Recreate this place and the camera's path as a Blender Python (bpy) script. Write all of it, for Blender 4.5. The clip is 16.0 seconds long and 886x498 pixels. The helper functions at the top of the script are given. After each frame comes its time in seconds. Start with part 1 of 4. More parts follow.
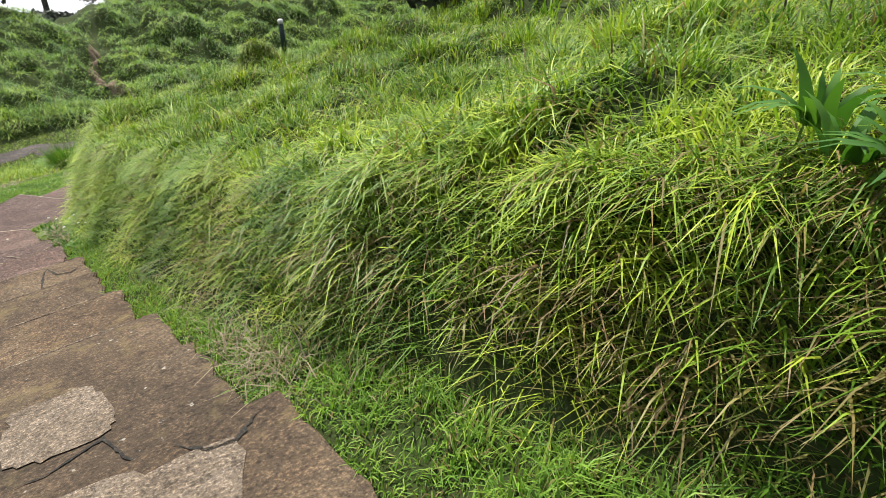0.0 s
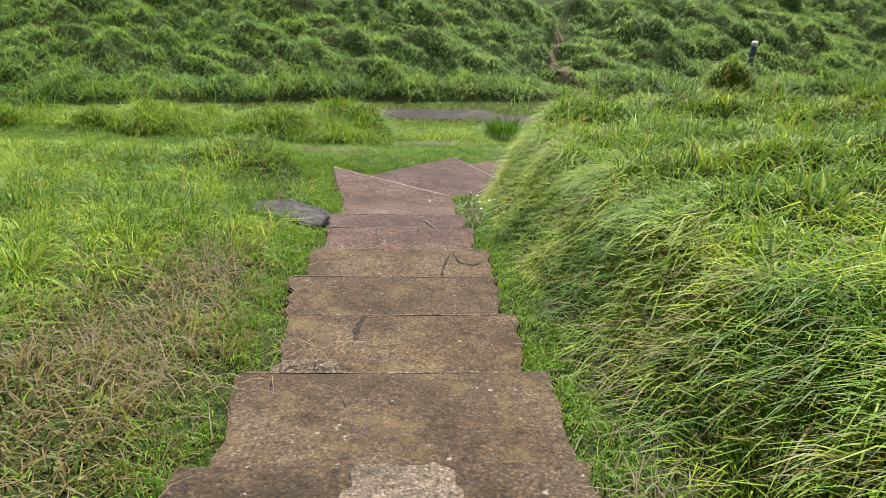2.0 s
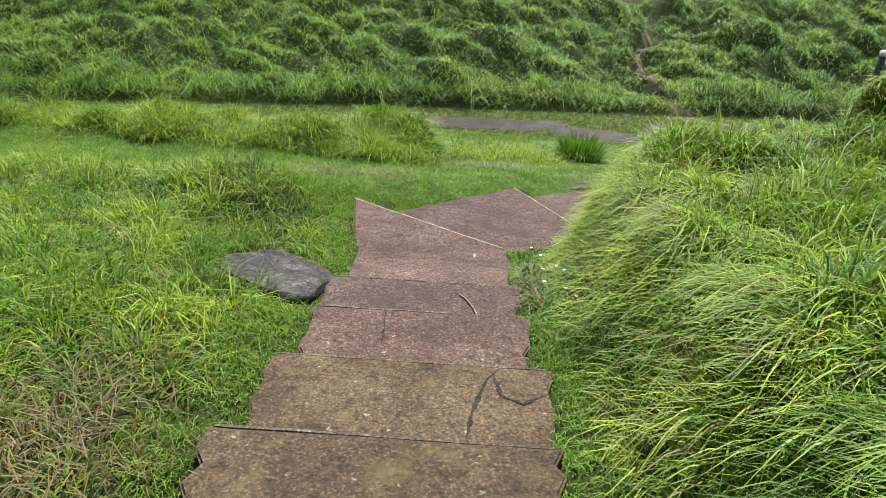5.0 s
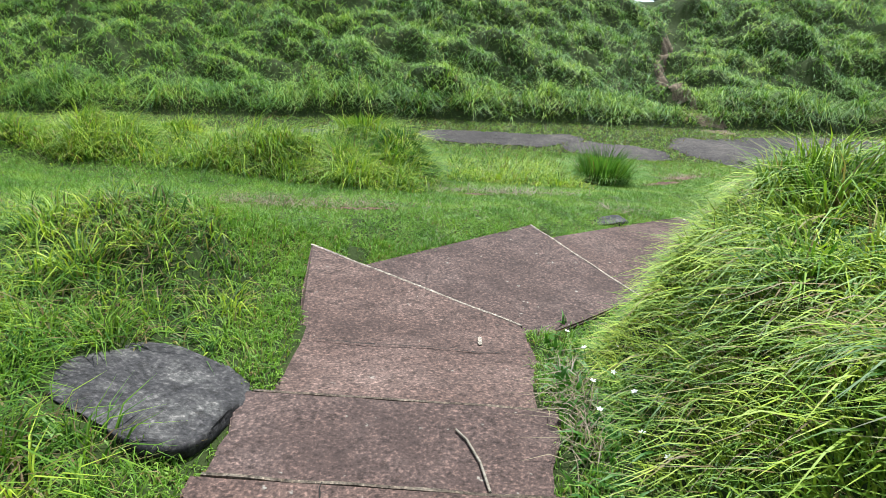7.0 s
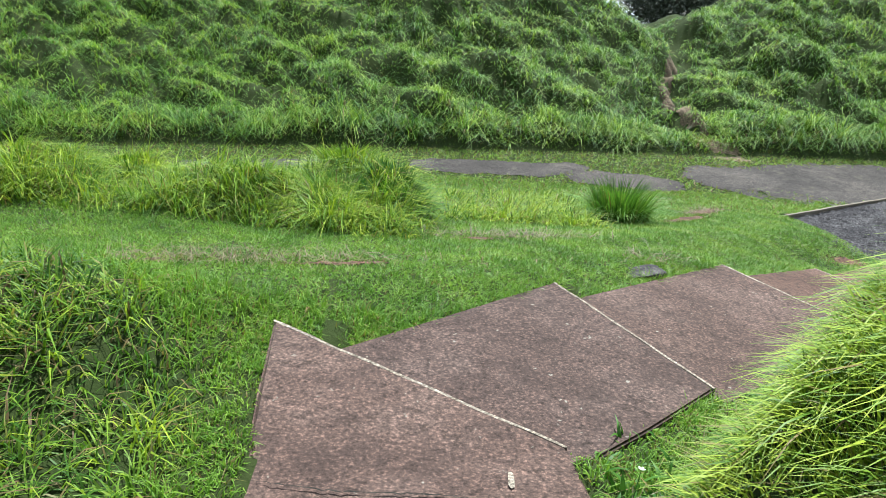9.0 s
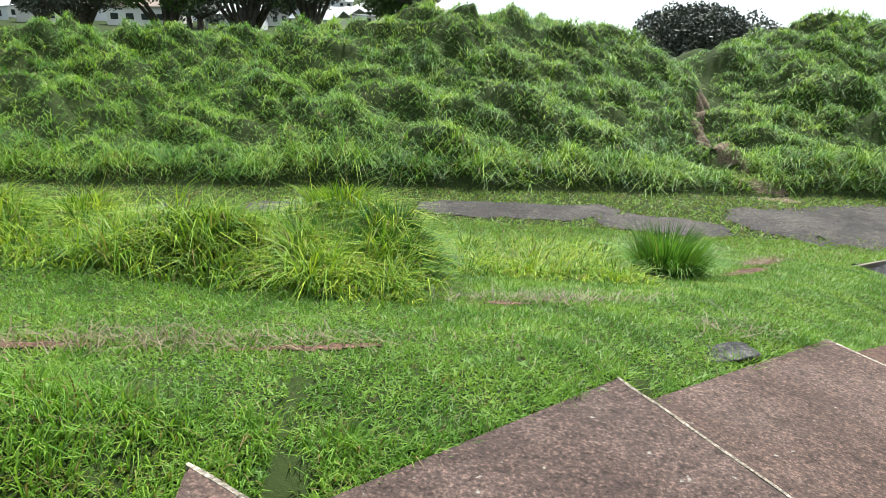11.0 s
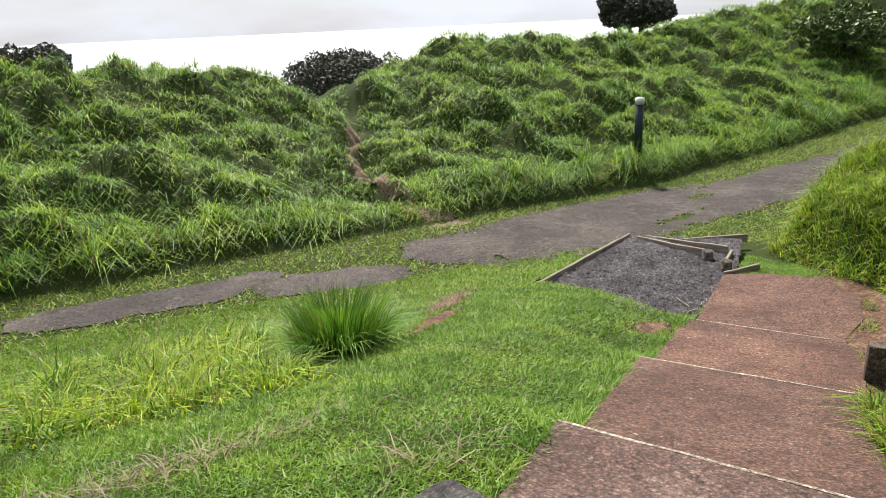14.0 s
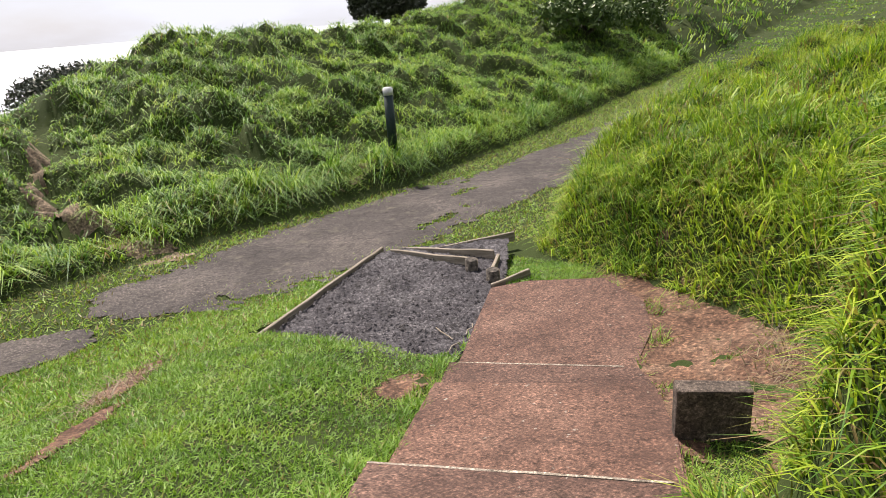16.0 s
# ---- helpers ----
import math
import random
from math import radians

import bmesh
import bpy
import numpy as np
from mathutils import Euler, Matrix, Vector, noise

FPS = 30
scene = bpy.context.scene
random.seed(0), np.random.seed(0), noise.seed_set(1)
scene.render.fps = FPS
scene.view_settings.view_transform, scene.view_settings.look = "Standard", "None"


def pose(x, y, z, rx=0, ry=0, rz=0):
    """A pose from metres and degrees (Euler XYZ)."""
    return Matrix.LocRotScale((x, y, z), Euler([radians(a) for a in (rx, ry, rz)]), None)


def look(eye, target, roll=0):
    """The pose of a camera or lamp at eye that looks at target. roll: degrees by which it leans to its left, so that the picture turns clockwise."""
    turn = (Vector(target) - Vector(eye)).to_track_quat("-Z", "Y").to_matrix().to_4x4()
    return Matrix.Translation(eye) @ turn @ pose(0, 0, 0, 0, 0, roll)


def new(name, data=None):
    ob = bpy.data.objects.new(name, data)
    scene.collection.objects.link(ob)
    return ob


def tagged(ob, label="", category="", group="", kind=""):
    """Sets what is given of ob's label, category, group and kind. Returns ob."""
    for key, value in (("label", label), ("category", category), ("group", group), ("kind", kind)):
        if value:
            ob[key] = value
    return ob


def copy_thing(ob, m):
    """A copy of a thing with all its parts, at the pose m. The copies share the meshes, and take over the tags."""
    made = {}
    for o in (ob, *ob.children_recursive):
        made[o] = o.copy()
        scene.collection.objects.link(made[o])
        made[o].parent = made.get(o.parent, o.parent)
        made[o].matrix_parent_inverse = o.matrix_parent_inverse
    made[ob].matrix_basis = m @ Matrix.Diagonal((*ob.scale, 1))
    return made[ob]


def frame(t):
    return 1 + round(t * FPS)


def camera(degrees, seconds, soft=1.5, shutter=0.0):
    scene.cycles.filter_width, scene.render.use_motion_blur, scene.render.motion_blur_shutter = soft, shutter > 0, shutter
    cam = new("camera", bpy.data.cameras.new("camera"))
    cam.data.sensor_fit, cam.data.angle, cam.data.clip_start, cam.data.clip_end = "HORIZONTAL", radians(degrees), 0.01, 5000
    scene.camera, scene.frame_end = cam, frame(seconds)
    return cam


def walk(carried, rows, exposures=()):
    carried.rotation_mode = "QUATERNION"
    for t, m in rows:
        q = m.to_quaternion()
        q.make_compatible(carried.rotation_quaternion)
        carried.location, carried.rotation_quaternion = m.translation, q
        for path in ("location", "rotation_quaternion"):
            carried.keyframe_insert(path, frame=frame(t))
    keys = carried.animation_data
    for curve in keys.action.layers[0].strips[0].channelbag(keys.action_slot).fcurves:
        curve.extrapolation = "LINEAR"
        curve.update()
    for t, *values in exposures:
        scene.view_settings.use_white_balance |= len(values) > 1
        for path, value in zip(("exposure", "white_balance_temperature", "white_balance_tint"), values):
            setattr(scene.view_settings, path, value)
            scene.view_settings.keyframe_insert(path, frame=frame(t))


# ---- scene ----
cam = camera(63.8, 16.0, 0.5)
# seconds, stops, kelvin, tint: the clip's own changes of exposure and white balance
LIGHT = [(0, 0.98, 6500, 11), (4.2, 0.95, 6500, 10), (6.5, 1.05, 5750, 7), (9.5, 1.12, 5850, 4), (12.5, 1.13, 6350, 7), (13.8, 0.97, 6600, 13), (16, 1.02, 6750, 18)]
PATH = [
    (0, (0.948, -10.479, 3.811), (1.986, -9.062, 2.854), -2.9),
    (0.5, (0.988, -10.163, 3.808), (1.727, -8.563, 2.861), -0.9),
    (1, (0.972, -9.825, 3.75), (1.425, -8.116, 2.815), 0.2),
    (1.5, (1.008, -9.41, 3.636), (1.23, -7.656, 2.701), 1.5),
    (2, (0.986, -9.082, 3.578), (1.094, -7.318, 2.642), 2.4),
    (2.5, (1.02, -8.692, 3.414), (1.018, -6.926, 2.475), 2.9),
    (3, (0.996, -8.454, 3.436), (0.939, -6.69, 2.496), 2.5),
    (3.5, (1.075, -8.097, 3.206), (1.007, -6.334, 2.264), 2.4),
    (4, (1.113, -7.717, 3.251), (1.043, -5.955, 2.308), 2.5),
    (4.2, (1.138, -7.557, 3.231), (1.066, -5.795, 2.287), 2.5),
    (6.3, (1.312, -5.323, 2.543), (1.234, -3.552, 1.616), 2.6),
    (6.5, (1.3, -5.136, 2.455), (1.22, -3.364, 1.532), 2.4),
    (7, (1.199, -4.69, 2.428), (1.118, -2.911, 1.517), 2.5),
    (7.5, (1.167, -4.328, 2.41), (1.088, -2.544, 1.511), 2.5),
    (8, (1.121, -3.967, 2.235), (1.041, -2.172, 1.355), 2.3),
    (8.5, (1.063, -3.661, 2.206), (1.007, -1.855, 1.349), 2.3),
    (9, (1.033, -3.42, 2.1), (0.98, -1.609, 1.251), 2.4),
    (9.5, (0.966, -3.102, 2.066), (0.906, -1.264, 1.28), 2.5),
    (9.7, (0.967, -2.974, 2.051), (0.906, -1.129, 1.283), 2.4),
    (11.8, (0.955, -1.341, 1.384), (0.832, 0.521, 0.665), 2.1),
    (12, (0.952, -1.196, 1.36), (0.82, 0.675, 0.666), 2.3),
    (12.5, (1.038, -0.868, 1.374), (0.91, 1.017, 0.719), 2.1),
    (13, (1.164, -0.639, 1.367), (1.321, 1.259, 0.757), 0.7),
    (13.1, (1.21, -0.587, 1.354), (1.458, 1.301, 0.742), 0.4),
    (13.5, (1.412, -0.367, 1.237), (1.969, 1.458, 0.637), -1.8),
    (14, (1.792, -0.045, 1.149), (2.524, 1.714, 0.54), -2.5),
    (14.5, (2.157, 0.27, 1.1), (3.092, 1.926, 0.482), -4.1),
    (15, (2.561, 0.571, 1.104), (3.693, 2.094, 0.472), -4.6),
    (15.5, (2.912, 0.872, 0.907), (4.099, 2.352, 0.276), -4.6),
    (16, (3.417, 1.301, 0.726), (4.632, 2.759, 0.096), -4.4),
]
walk(cam, [(t, look(eye, target, roll)) for t, eye, target, roll in PATH], LIGHT)

# ---- world, sun, exposure ----
SUN_AZ, SUN_EL = radians(14), radians(53)
world = bpy.data.worlds.new("sky")
scene.world = world
world.use_nodes = True
wn = world.node_tree
sky = wn.nodes.new("ShaderNodeTexSky")
sky.sky_type = "NISHITA"
sky.sun_disc = False
sky.sun_elevation = SUN_EL
sky.sun_rotation = SUN_AZ
sky.air_density, sky.dust_density, sky.ozone_density = 1.0, 1.5, 1.0
wn.nodes["Background"].inputs["Strength"].default_value = 0.041
# thin broken cloud over the blue
cloud = wn.nodes.new("ShaderNodeTexNoise")
cloud.inputs["Scale"].default_value, cloud.inputs["Detail"].default_value = 3.2, 9.0
spread = wn.nodes.new("ShaderNodeMapping")
spread.inputs["Scale"].default_value = (1, 1, 3.5)
wn.links.new(wn.nodes.new("ShaderNodeTexCoord").outputs["Generated"], spread.inputs[0])
wn.links.new(spread.outputs[0], cloud.inputs["Vector"])
cover = wn.nodes.new("ShaderNodeMapRange")
for key, value in zip(("From Min", "From Max", "To Min", "To Max"), (0.3, 0.6, 0.5, 1.0)):
    cover.inputs[key].default_value = value
wn.links.new(cloud.outputs["Fac"], cover.inputs["Value"])
veil = wn.nodes.new("ShaderNodeMix")
veil.data_type = "RGBA"
veil.inputs[7].default_value = (11.0, 11.9, 13.0, 1)
wn.links.new(cover.outputs[0], veil.inputs[0])
wn.links.new(sky.outputs[0], veil.inputs[6])
wn.links.new(veil.outputs[2], wn.nodes["Background"].inputs["Color"])
sun = new("sun", bpy.data.lights.new("sun", "SUN"))
sun.data.energy, sun.data.angle, sun.data.color = 5.0, radians(1.0), (1.0, 0.95, 0.86)
sun_way = Vector((math.sin(SUN_AZ) * math.cos(SUN_EL), math.cos(SUN_AZ) * math.cos(SUN_EL), math.sin(SUN_EL)))
sun.matrix_world = look(sun_way * 50, (0, 0, 0))


# ---- materials ----
class Nodes:
    """A small wrapper to chain shader nodes."""

    def __init__(self, name):
        self.mat = bpy.data.materials.new(name)
        self.mat.use_nodes = True
        self.tree = self.mat.node_tree
        self.bsdf = self.tree.nodes["Principled BSDF"]

    def add(self, kind, **inputs):
        n = self.tree.nodes.new(kind)
        for key, value in inputs.items():
            self.put(n, key.replace("_", " "), value)
        return n

    def put(self, n, key, value):
        if isinstance(value, bpy.types.NodeSocket):
            self.tree.links.new(value, n.inputs[key])
        else:
            n.inputs[key].default_value = value

    def coord(self):
        return self.add("ShaderNodeTexCoord").outputs["Object"]

    def noise(self, scale, detail=6.0, rough=0.6, vector=None):
        n = self.add("ShaderNodeTexNoise", Scale=scale, Detail=detail, Roughness=rough)
        self.put(n, "Vector", vector or self.coord())
        return n.outputs["Fac"]

    def ramp(self, fac, stops):
        n = self.tree.nodes.new("ShaderNodeValToRGB")
        els = n.color_ramp.elements
        while len(els) < len(stops):
            els.new(0.5)
        for el, (at, col) in zip(els, stops):
            el.position = at
            el.color = (*col, 1)
        self.tree.links.new(fac, n.inputs[0])
        return n.outputs[0]

    def mix(self, fac, a, b, mode="MIX"):
        n = self.tree.nodes.new("ShaderNodeMix")
        n.data_type, n.blend_type = "RGBA", mode
        for i, v in ((0, fac), (6, a), (7, b)):
            if isinstance(v, bpy.types.NodeSocket):
                self.tree.links.new(v, n.inputs[i])
            else:
                n.inputs[i].default_value = v if i == 0 else (*v, 1)
        return n.outputs[2]

    def bump(self, height, strength=0.4, distance=0.01):
        n = self.add("ShaderNodeBump", Strength=strength, Distance=distance)
        self.put(n, "Height", height)
        self.tree.links.new(n.outputs[0], self.bsdf.inputs["Normal"])

    def done(self, color, rough=0.85, spec=0.3, metal=0.0):
        self.put(self.bsdf, "Base Color", color if isinstance(color, bpy.types.NodeSocket) else (*color, 1))
        self.put(self.bsdf, "Roughness", rough)
        self.put(self.bsdf, "Specular IOR Level", spec)
        self.put(self.bsdf, "Metallic", metal)
        return self.mat


def speckled(name, dark, mid, light, big=1.3, grain=55.0, bump=0.5, rough=0.9, moss=None, vary=False):
    """Mineral surface: broad stains, fine aggregate grain, fine relief."""
    m = Nodes(name)
    base = m.ramp(m.noise(big, 8, 0.65), [(0.3, dark), (0.5, mid), (0.72, light)])
    fine = m.ramp(m.noise(grain, 3, 0.7), [(0.34, (0.35, 0.33, 0.31)), (0.46, (0.85, 0.85, 0.85)), (0.56, (1.2, 1.18, 1.16)), (0.66, (2.6, 2.5, 2.4))])
    pits = m.ramp(m.noise(grain * 0.3, 4, 0.75), [(0.36, (0.45, 0.43, 0.4)), (0.45, (0.95, 0.95, 0.95)), (0.62, (1.2, 1.18, 1.16))])
    col = m.mix(0.9, m.mix(0.9, base, fine, "MULTIPLY"), pits, "MULTIPLY")
    if moss:
        col = m.mix(m.ramp(m.noise(3.1, 6, 0.7), [(0.55, (0, 0, 0)), (0.72, (0.8, 0.8, 0.8))]), col, moss)
    if vary:
        # each slab its own shade, dark damp stains, pale lichen flecks
        own = m.tree.nodes.new("ShaderNodeObjectInfo").outputs["Random"]
        col = m.mix(1.0, col, m.ramp(own, [(0.0, (0.82, 0.83, 0.84)), (1.0, (1.22, 1.18, 1.12))]), "MULTIPLY")
        col = m.mix(m.ramp(m.noise(2.3, 7, 0.7), [(0.5, (0, 0, 0)), (0.68, (0.55, 0.55, 0.55))]), col, [c * 0.75 for c in dark])
        col = m.mix(m.ramp(m.noise(17.0, 3, 0.55), [(0.69, (0, 0, 0)), (0.74, (0.7, 0.7, 0.7))]), col, (0.30, 0.275, 0.235))
    m.bump(m.noise(grain * 0.8, 5, 0.75), bump, 0.008)
    return m.done(col, rough, 0.25)


def grass_material(name, deep, mid, bright, straw, patchy=1.8):
    """Blades: patches of colour, each blade its own shade, light through the leaf, dry blades by attribute."""
    m = Nodes(name)
    rnd = m.tree.nodes.new("ShaderNodeNewGeometry").outputs["Random Per Island"]
    tone = m.tree.nodes.new("ShaderNodeAttribute")
    tone.attribute_name = "tone"
    patch = m.mix(0.45, m.noise(0.6, 5, 0.65), tone.outputs["Color"])
    add = m.tree.nodes.new("ShaderNodeMath")
    add.operation = "MULTIPLY_ADD"
    m.tree.links.new(rnd, add.inputs[0])
    add.inputs[1].default_value = 0.5
    shift = m.tree.nodes.new("ShaderNodeMath")
    shift.operation = "MULTIPLY_ADD"
    m.tree.links.new(patch, shift.inputs[0])
    shift.inputs[1].default_value = patchy
    shift.inputs[2].default_value = 0.23 - 0.5 * patchy
    m.tree.links.new(shift.outputs[0], add.inputs[2])
    green = m.ramp(add.outputs[0], [(0.1, deep), (0.5, mid), (0.95, bright)])
    dry = m.tree.nodes.new("ShaderNodeAttribute")
    dry.attribute_name = "dry"
    col = m.mix(dry.outputs["Fac"], green, m.ramp(rnd, [(0.0, [c * 0.3 for c in straw]), (0.5, straw), (1.0, [c * 1.3 for c in straw])]))
    m.done(col, 0.5, 0.2)
    tr = m.add("ShaderNodeBsdfTranslucent", Color=m.mix(1.0, col, (1.25, 1.3, 0.7), "MULTIPLY"))
    ms = m.tree.nodes.new("ShaderNodeMixShader")
    ms.inputs[0].default_value = 0.29
    out = m.tree.nodes["Material Output"]
    m.tree.links.new(m.bsdf.outputs[0], ms.inputs[1])
    m.tree.links.new(tr.outputs[0], ms.inputs[2])
    m.tree.links.new(ms.outputs[0], out.inputs[0])
    return m.mat


STRAW = (0.185, 0.122, 0.062)
MAT_LONG = grass_material("long grass blades", (0.045, 0.115, 0.012), (0.16, 0.27, 0.024), (0.34, 0.42, 0.04), STRAW)
MAT_LAWN = grass_material("mown grass blades", (0.075, 0.165, 0.02), (0.14, 0.26, 0.032), (0.22, 0.33, 0.045), STRAW, 1.3)
MAT_BANK = grass_material("bank grass blades", (0.045, 0.115, 0.024), (0.13, 0.25, 0.038), (0.27, 0.385, 0.052), STRAW)
MAT_REED = grass_material("rush blades", (0.05, 0.125, 0.018), (0.10, 0.215, 0.032), (0.19, 0.31, 0.05), STRAW)
MAT_WEED = grass_material("broad weed leaves", (0.03, 0.09, 0.014), (0.05, 0.14, 0.018), (0.10, 0.21, 0.03), STRAW)

MAT_STRAW = grass_material("dry straw", (0.15, 0.12, 0.075), (0.2, 0.165, 0.1), (0.27, 0.225, 0.145), (0.2, 0.16, 0.1))

g = Nodes("turf soil")
g.bump(g.noise(30, 6, 0.7), 0.6, 0.03)
MAT_GROUND = g.done(g.mix(g.noise(1.6, 6, 0.6), (0.018, 0.034, 0.007), (0.040, 0.050, 0.016)), 0.95, 0.1)
MAT_CONCRETE = speckled("weathered brown concrete", (0.032, 0.022, 0.013), (0.062, 0.043, 0.027), (0.095, 0.072, 0.048), 1.4, 60, 0.6, 0.88, (0.13, 0.10, 0.045), True)
MAT_RED = speckled("reddish concrete", (0.044, 0.028, 0.024), (0.070, 0.046, 0.040), (0.102, 0.072, 0.064), 1.5, 55, 0.6, 0.88, None, True)
MAT_RUST = speckled("rust-red stained concrete", (0.054, 0.030, 0.023), (0.084, 0.048, 0.037), (0.12, 0.074, 0.058), 1.5, 55, 0.6, 0.88, None, True)
MAT_NOSE = speckled("scuffed step nose", (0.05, 0.038, 0.027), (0.085, 0.067, 0.05), (0.17, 0.142, 0.11), 7, 60, 0.5)
MAT_PALE = speckled("pale concrete patch", (0.075, 0.058, 0.042), (0.11, 0.088, 0.066), (0.15, 0.122, 0.096), 5, 70, 0.7)
MAT_EDGE = speckled("worn light step edge", (0.15, 0.125, 0.098), (0.22, 0.19, 0.155), (0.30, 0.265, 0.22), 6, 60, 0.5)
MAT_ASPHALT = speckled("old asphalt", (0.022, 0.019, 0.018), (0.041, 0.036, 0.034), (0.078, 0.068, 0.062), 0.8, 44, 0.8, 0.92, (0.10, 0.088, 0.07))
MAT_GRAVEL = speckled("dark gravel", (0.028, 0.027, 0.031), (0.047, 0.045, 0.05), (0.08, 0.078, 0.083), 2.5, 30, 1.0, 0.95)
MAT_DIRT = speckled("bare red soil", (0.052, 0.028, 0.018), (0.092, 0.052, 0.034), (0.145, 0.096, 0.066), 2.4, 34, 0.8, 0.95)
MAT_TRAIL = speckled("pale trodden earth", (0.075, 0.055, 0.036), (0.125, 0.095, 0.064), (0.19, 0.15, 0.105), 2.4, 34, 0.8, 0.95)
MAT_ROCK = speckled("grey basalt", (0.020, 0.019, 0.020), (0.034, 0.032, 0.033), (0.085, 0.082, 0.078), 5.5, 40, 0.8, 0.85)
MAT_BLOCK = speckled("dark stained concrete", (0.045, 0.036, 0.03), (0.075, 0.06, 0.05), (0.12, 0.095, 0.08), 5, 60, 0.5)
MAT_DARK = speckled("dark crack", (0.012, 0.011, 0.01), (0.02, 0.018, 0.015), (0.03, 0.027, 0.022), 8, 60, 0.6)
MAT_BARK = speckled("grey bark", (0.04, 0.035, 0.03), (0.075, 0.065, 0.055), (0.12, 0.105, 0.09), 2, 20, 1.0)
w = Nodes("weathered timber")
w.tree.nodes.new("ShaderNodeMapping")
wm = w.tree.nodes["Mapping"]
wm.inputs["Scale"].default_value = (2.0, 40.0, 40.0)
w.tree.links.new(w.coord(), wm.inputs[0])
wg = w.noise(1.5, 8, 0.7, wm.outputs[0])
w.bump(wg, 0.5, 0.006)
MAT_TIMBER = w.done(w.ramp(wg, [(0.3, (0.09, 0.075, 0.055)), (0.5, (0.21, 0.18, 0.14)), (0.72, (0.34, 0.30, 0.25))]), 0.9, 0.2)
p = Nodes("dark green post paint")
MAT_POST = p.done(p.ramp(p.noise(7, 6, 0.7), [(0.3, (0.006, 0.015, 0.015)), (0.7, (0.014, 0.03, 0.029))]), 0.6)
p = Nodes("grey post cap")
MAT_CAP = p.done(p.ramp(p.noise(14, 6, 0.7), [(0.3, (0.34, 0.35, 0.35)), (0.7, (0.55, 0.56, 0.55))]), 0.5)
# broad paler noise in the sea's colour stands in for reflected cloud
p = Nodes("sea")
p.bump(p.noise(0.25, 4, 0.6), 0.25, 0.6)
MAT_SEA = p.done(p.mix(p.noise(0.006, 4), (0.26, 0.30, 0.33), (0.36, 0.39, 0.41)), 0.6, 0.3)
MAT_ROOF = [Nodes("roof").done(c, 0.55) for c in ((0.58, 0.57, 0.56), (0.36, 0.37, 0.39), (0.64, 0.63, 0.61), (0.32, 0.24, 0.20))]
MAT_WALL = [Nodes("house wall").done(c, 0.8) for c in ((0.72, 0.70, 0.66), (0.55, 0.52, 0.47), (0.62, 0.64, 0.66))]
MAT_GLASS = Nodes("window glass").done((0.03, 0.035, 0.04), 0.1, 0.6)


def leaf_material(name, dark, light):
    m = Nodes(name)
    rnd = m.tree.nodes.new("ShaderNodeNewGeometry").outputs["Random Per Island"]
    return m.done(m.mix(rnd, dark, light), 0.6, 0.3)


MAT_LEAF = leaf_material("dark evergreen leaves", (0.030, 0.038, 0.026), (0.085, 0.095, 0.065))
MAT_LEAF2 = leaf_material("green leaves", (0.03, 0.06, 0.015), (0.09, 0.14, 0.03))
MAT_PALM = leaf_material("palm leaves", (0.03, 0.05, 0.02), (0.09, 0.12, 0.04))


# ---- building helpers ----
def ease(v, a, b):
    t = np.clip((np.asarray(v, float) - a) / (b - a), 0, 1)
    return t * t * (3 - 2 * t)


def part(name, bm, material, parent=None, label=""):
    """Links a bmesh as one mesh object, under parent if given."""
    me = bpy.data.meshes.new(name)
    bm.to_mesh(me)
    bm.free()
    me.materials.append(material)
    ob = new(name, me)
    if parent is not None:
        ob.parent = parent
    return tagged(ob, label)


def from_arrays(name, verts, faces, material, smooth=False):
    """A mesh object from numpy vertices and faces of one size."""
    verts, faces = np.asarray(verts, np.float32), np.asarray(faces, np.int32)
    me = bpy.data.meshes.new(name)
    me.vertices.add(len(verts))
    me.vertices.foreach_set("co", verts.ravel())
    n, k = faces.shape
    me.loops.add(n * k)
    me.loops.foreach_set("vertex_index", faces.ravel())
    me.polygons.add(n)
    me.polygons.foreach_set("loop_start", np.arange(0, n * k, k, dtype=np.int32))
    if smooth:
        me.polygons.foreach_set("use_smooth", np.ones(n, bool))
    me.update(calc_edges=True)
    me.materials.append(material)
    return new(name, me)


def empty(name, x, y, z, label, category, group="", turn=0.0):
    ob = new(name)
    ob.empty_display_size = 0.2
    ob.matrix_world = pose(x, y, z, 0, 0, turn)
    return tagged(ob, label, category, group)


def box(sx, sy, sz, bevel=0.01, segments=2, at=(0, 0, 0)):
    bm = bmesh.new()
    bmesh.ops.create_cube(bm, size=1.0)
    bmesh.ops.scale(bm, vec=(sx, sy, sz), verts=bm.verts)
    bmesh.ops.translate(bm, vec=at, verts=bm.verts)
    if bevel:
        bmesh.ops.bevel(bm, geom=bm.edges[:], offset=bevel, segments=segments, affect="EDGES", profile=0.6)
    return bm


def rumple(bm, amount, scale, seed=0.0):
    for v in bm.verts:
        v.co += noise.noise_vector(v.co * scale + Vector((seed, seed * 1.7, 3.1))) * amount
    return bm


def wavy(x, y, s, seed=0.0):
    """Cheap smooth noise on arrays, about -1 to 1."""
    x, y = np.asarray(x) * s + seed * 3.7, np.asarray(y) * s - seed * 2.3
    return (np.sin(x * 1.3 + 1.7 * np.sin(y * 0.9 + seed)) + np.sin(y * 1.7 - 1.1 * np.sin(x * 1.2)) + np.sin((x + y) * 2.3 + 2 * np.sin(x * 0.7 - y * 0.5))) / 3


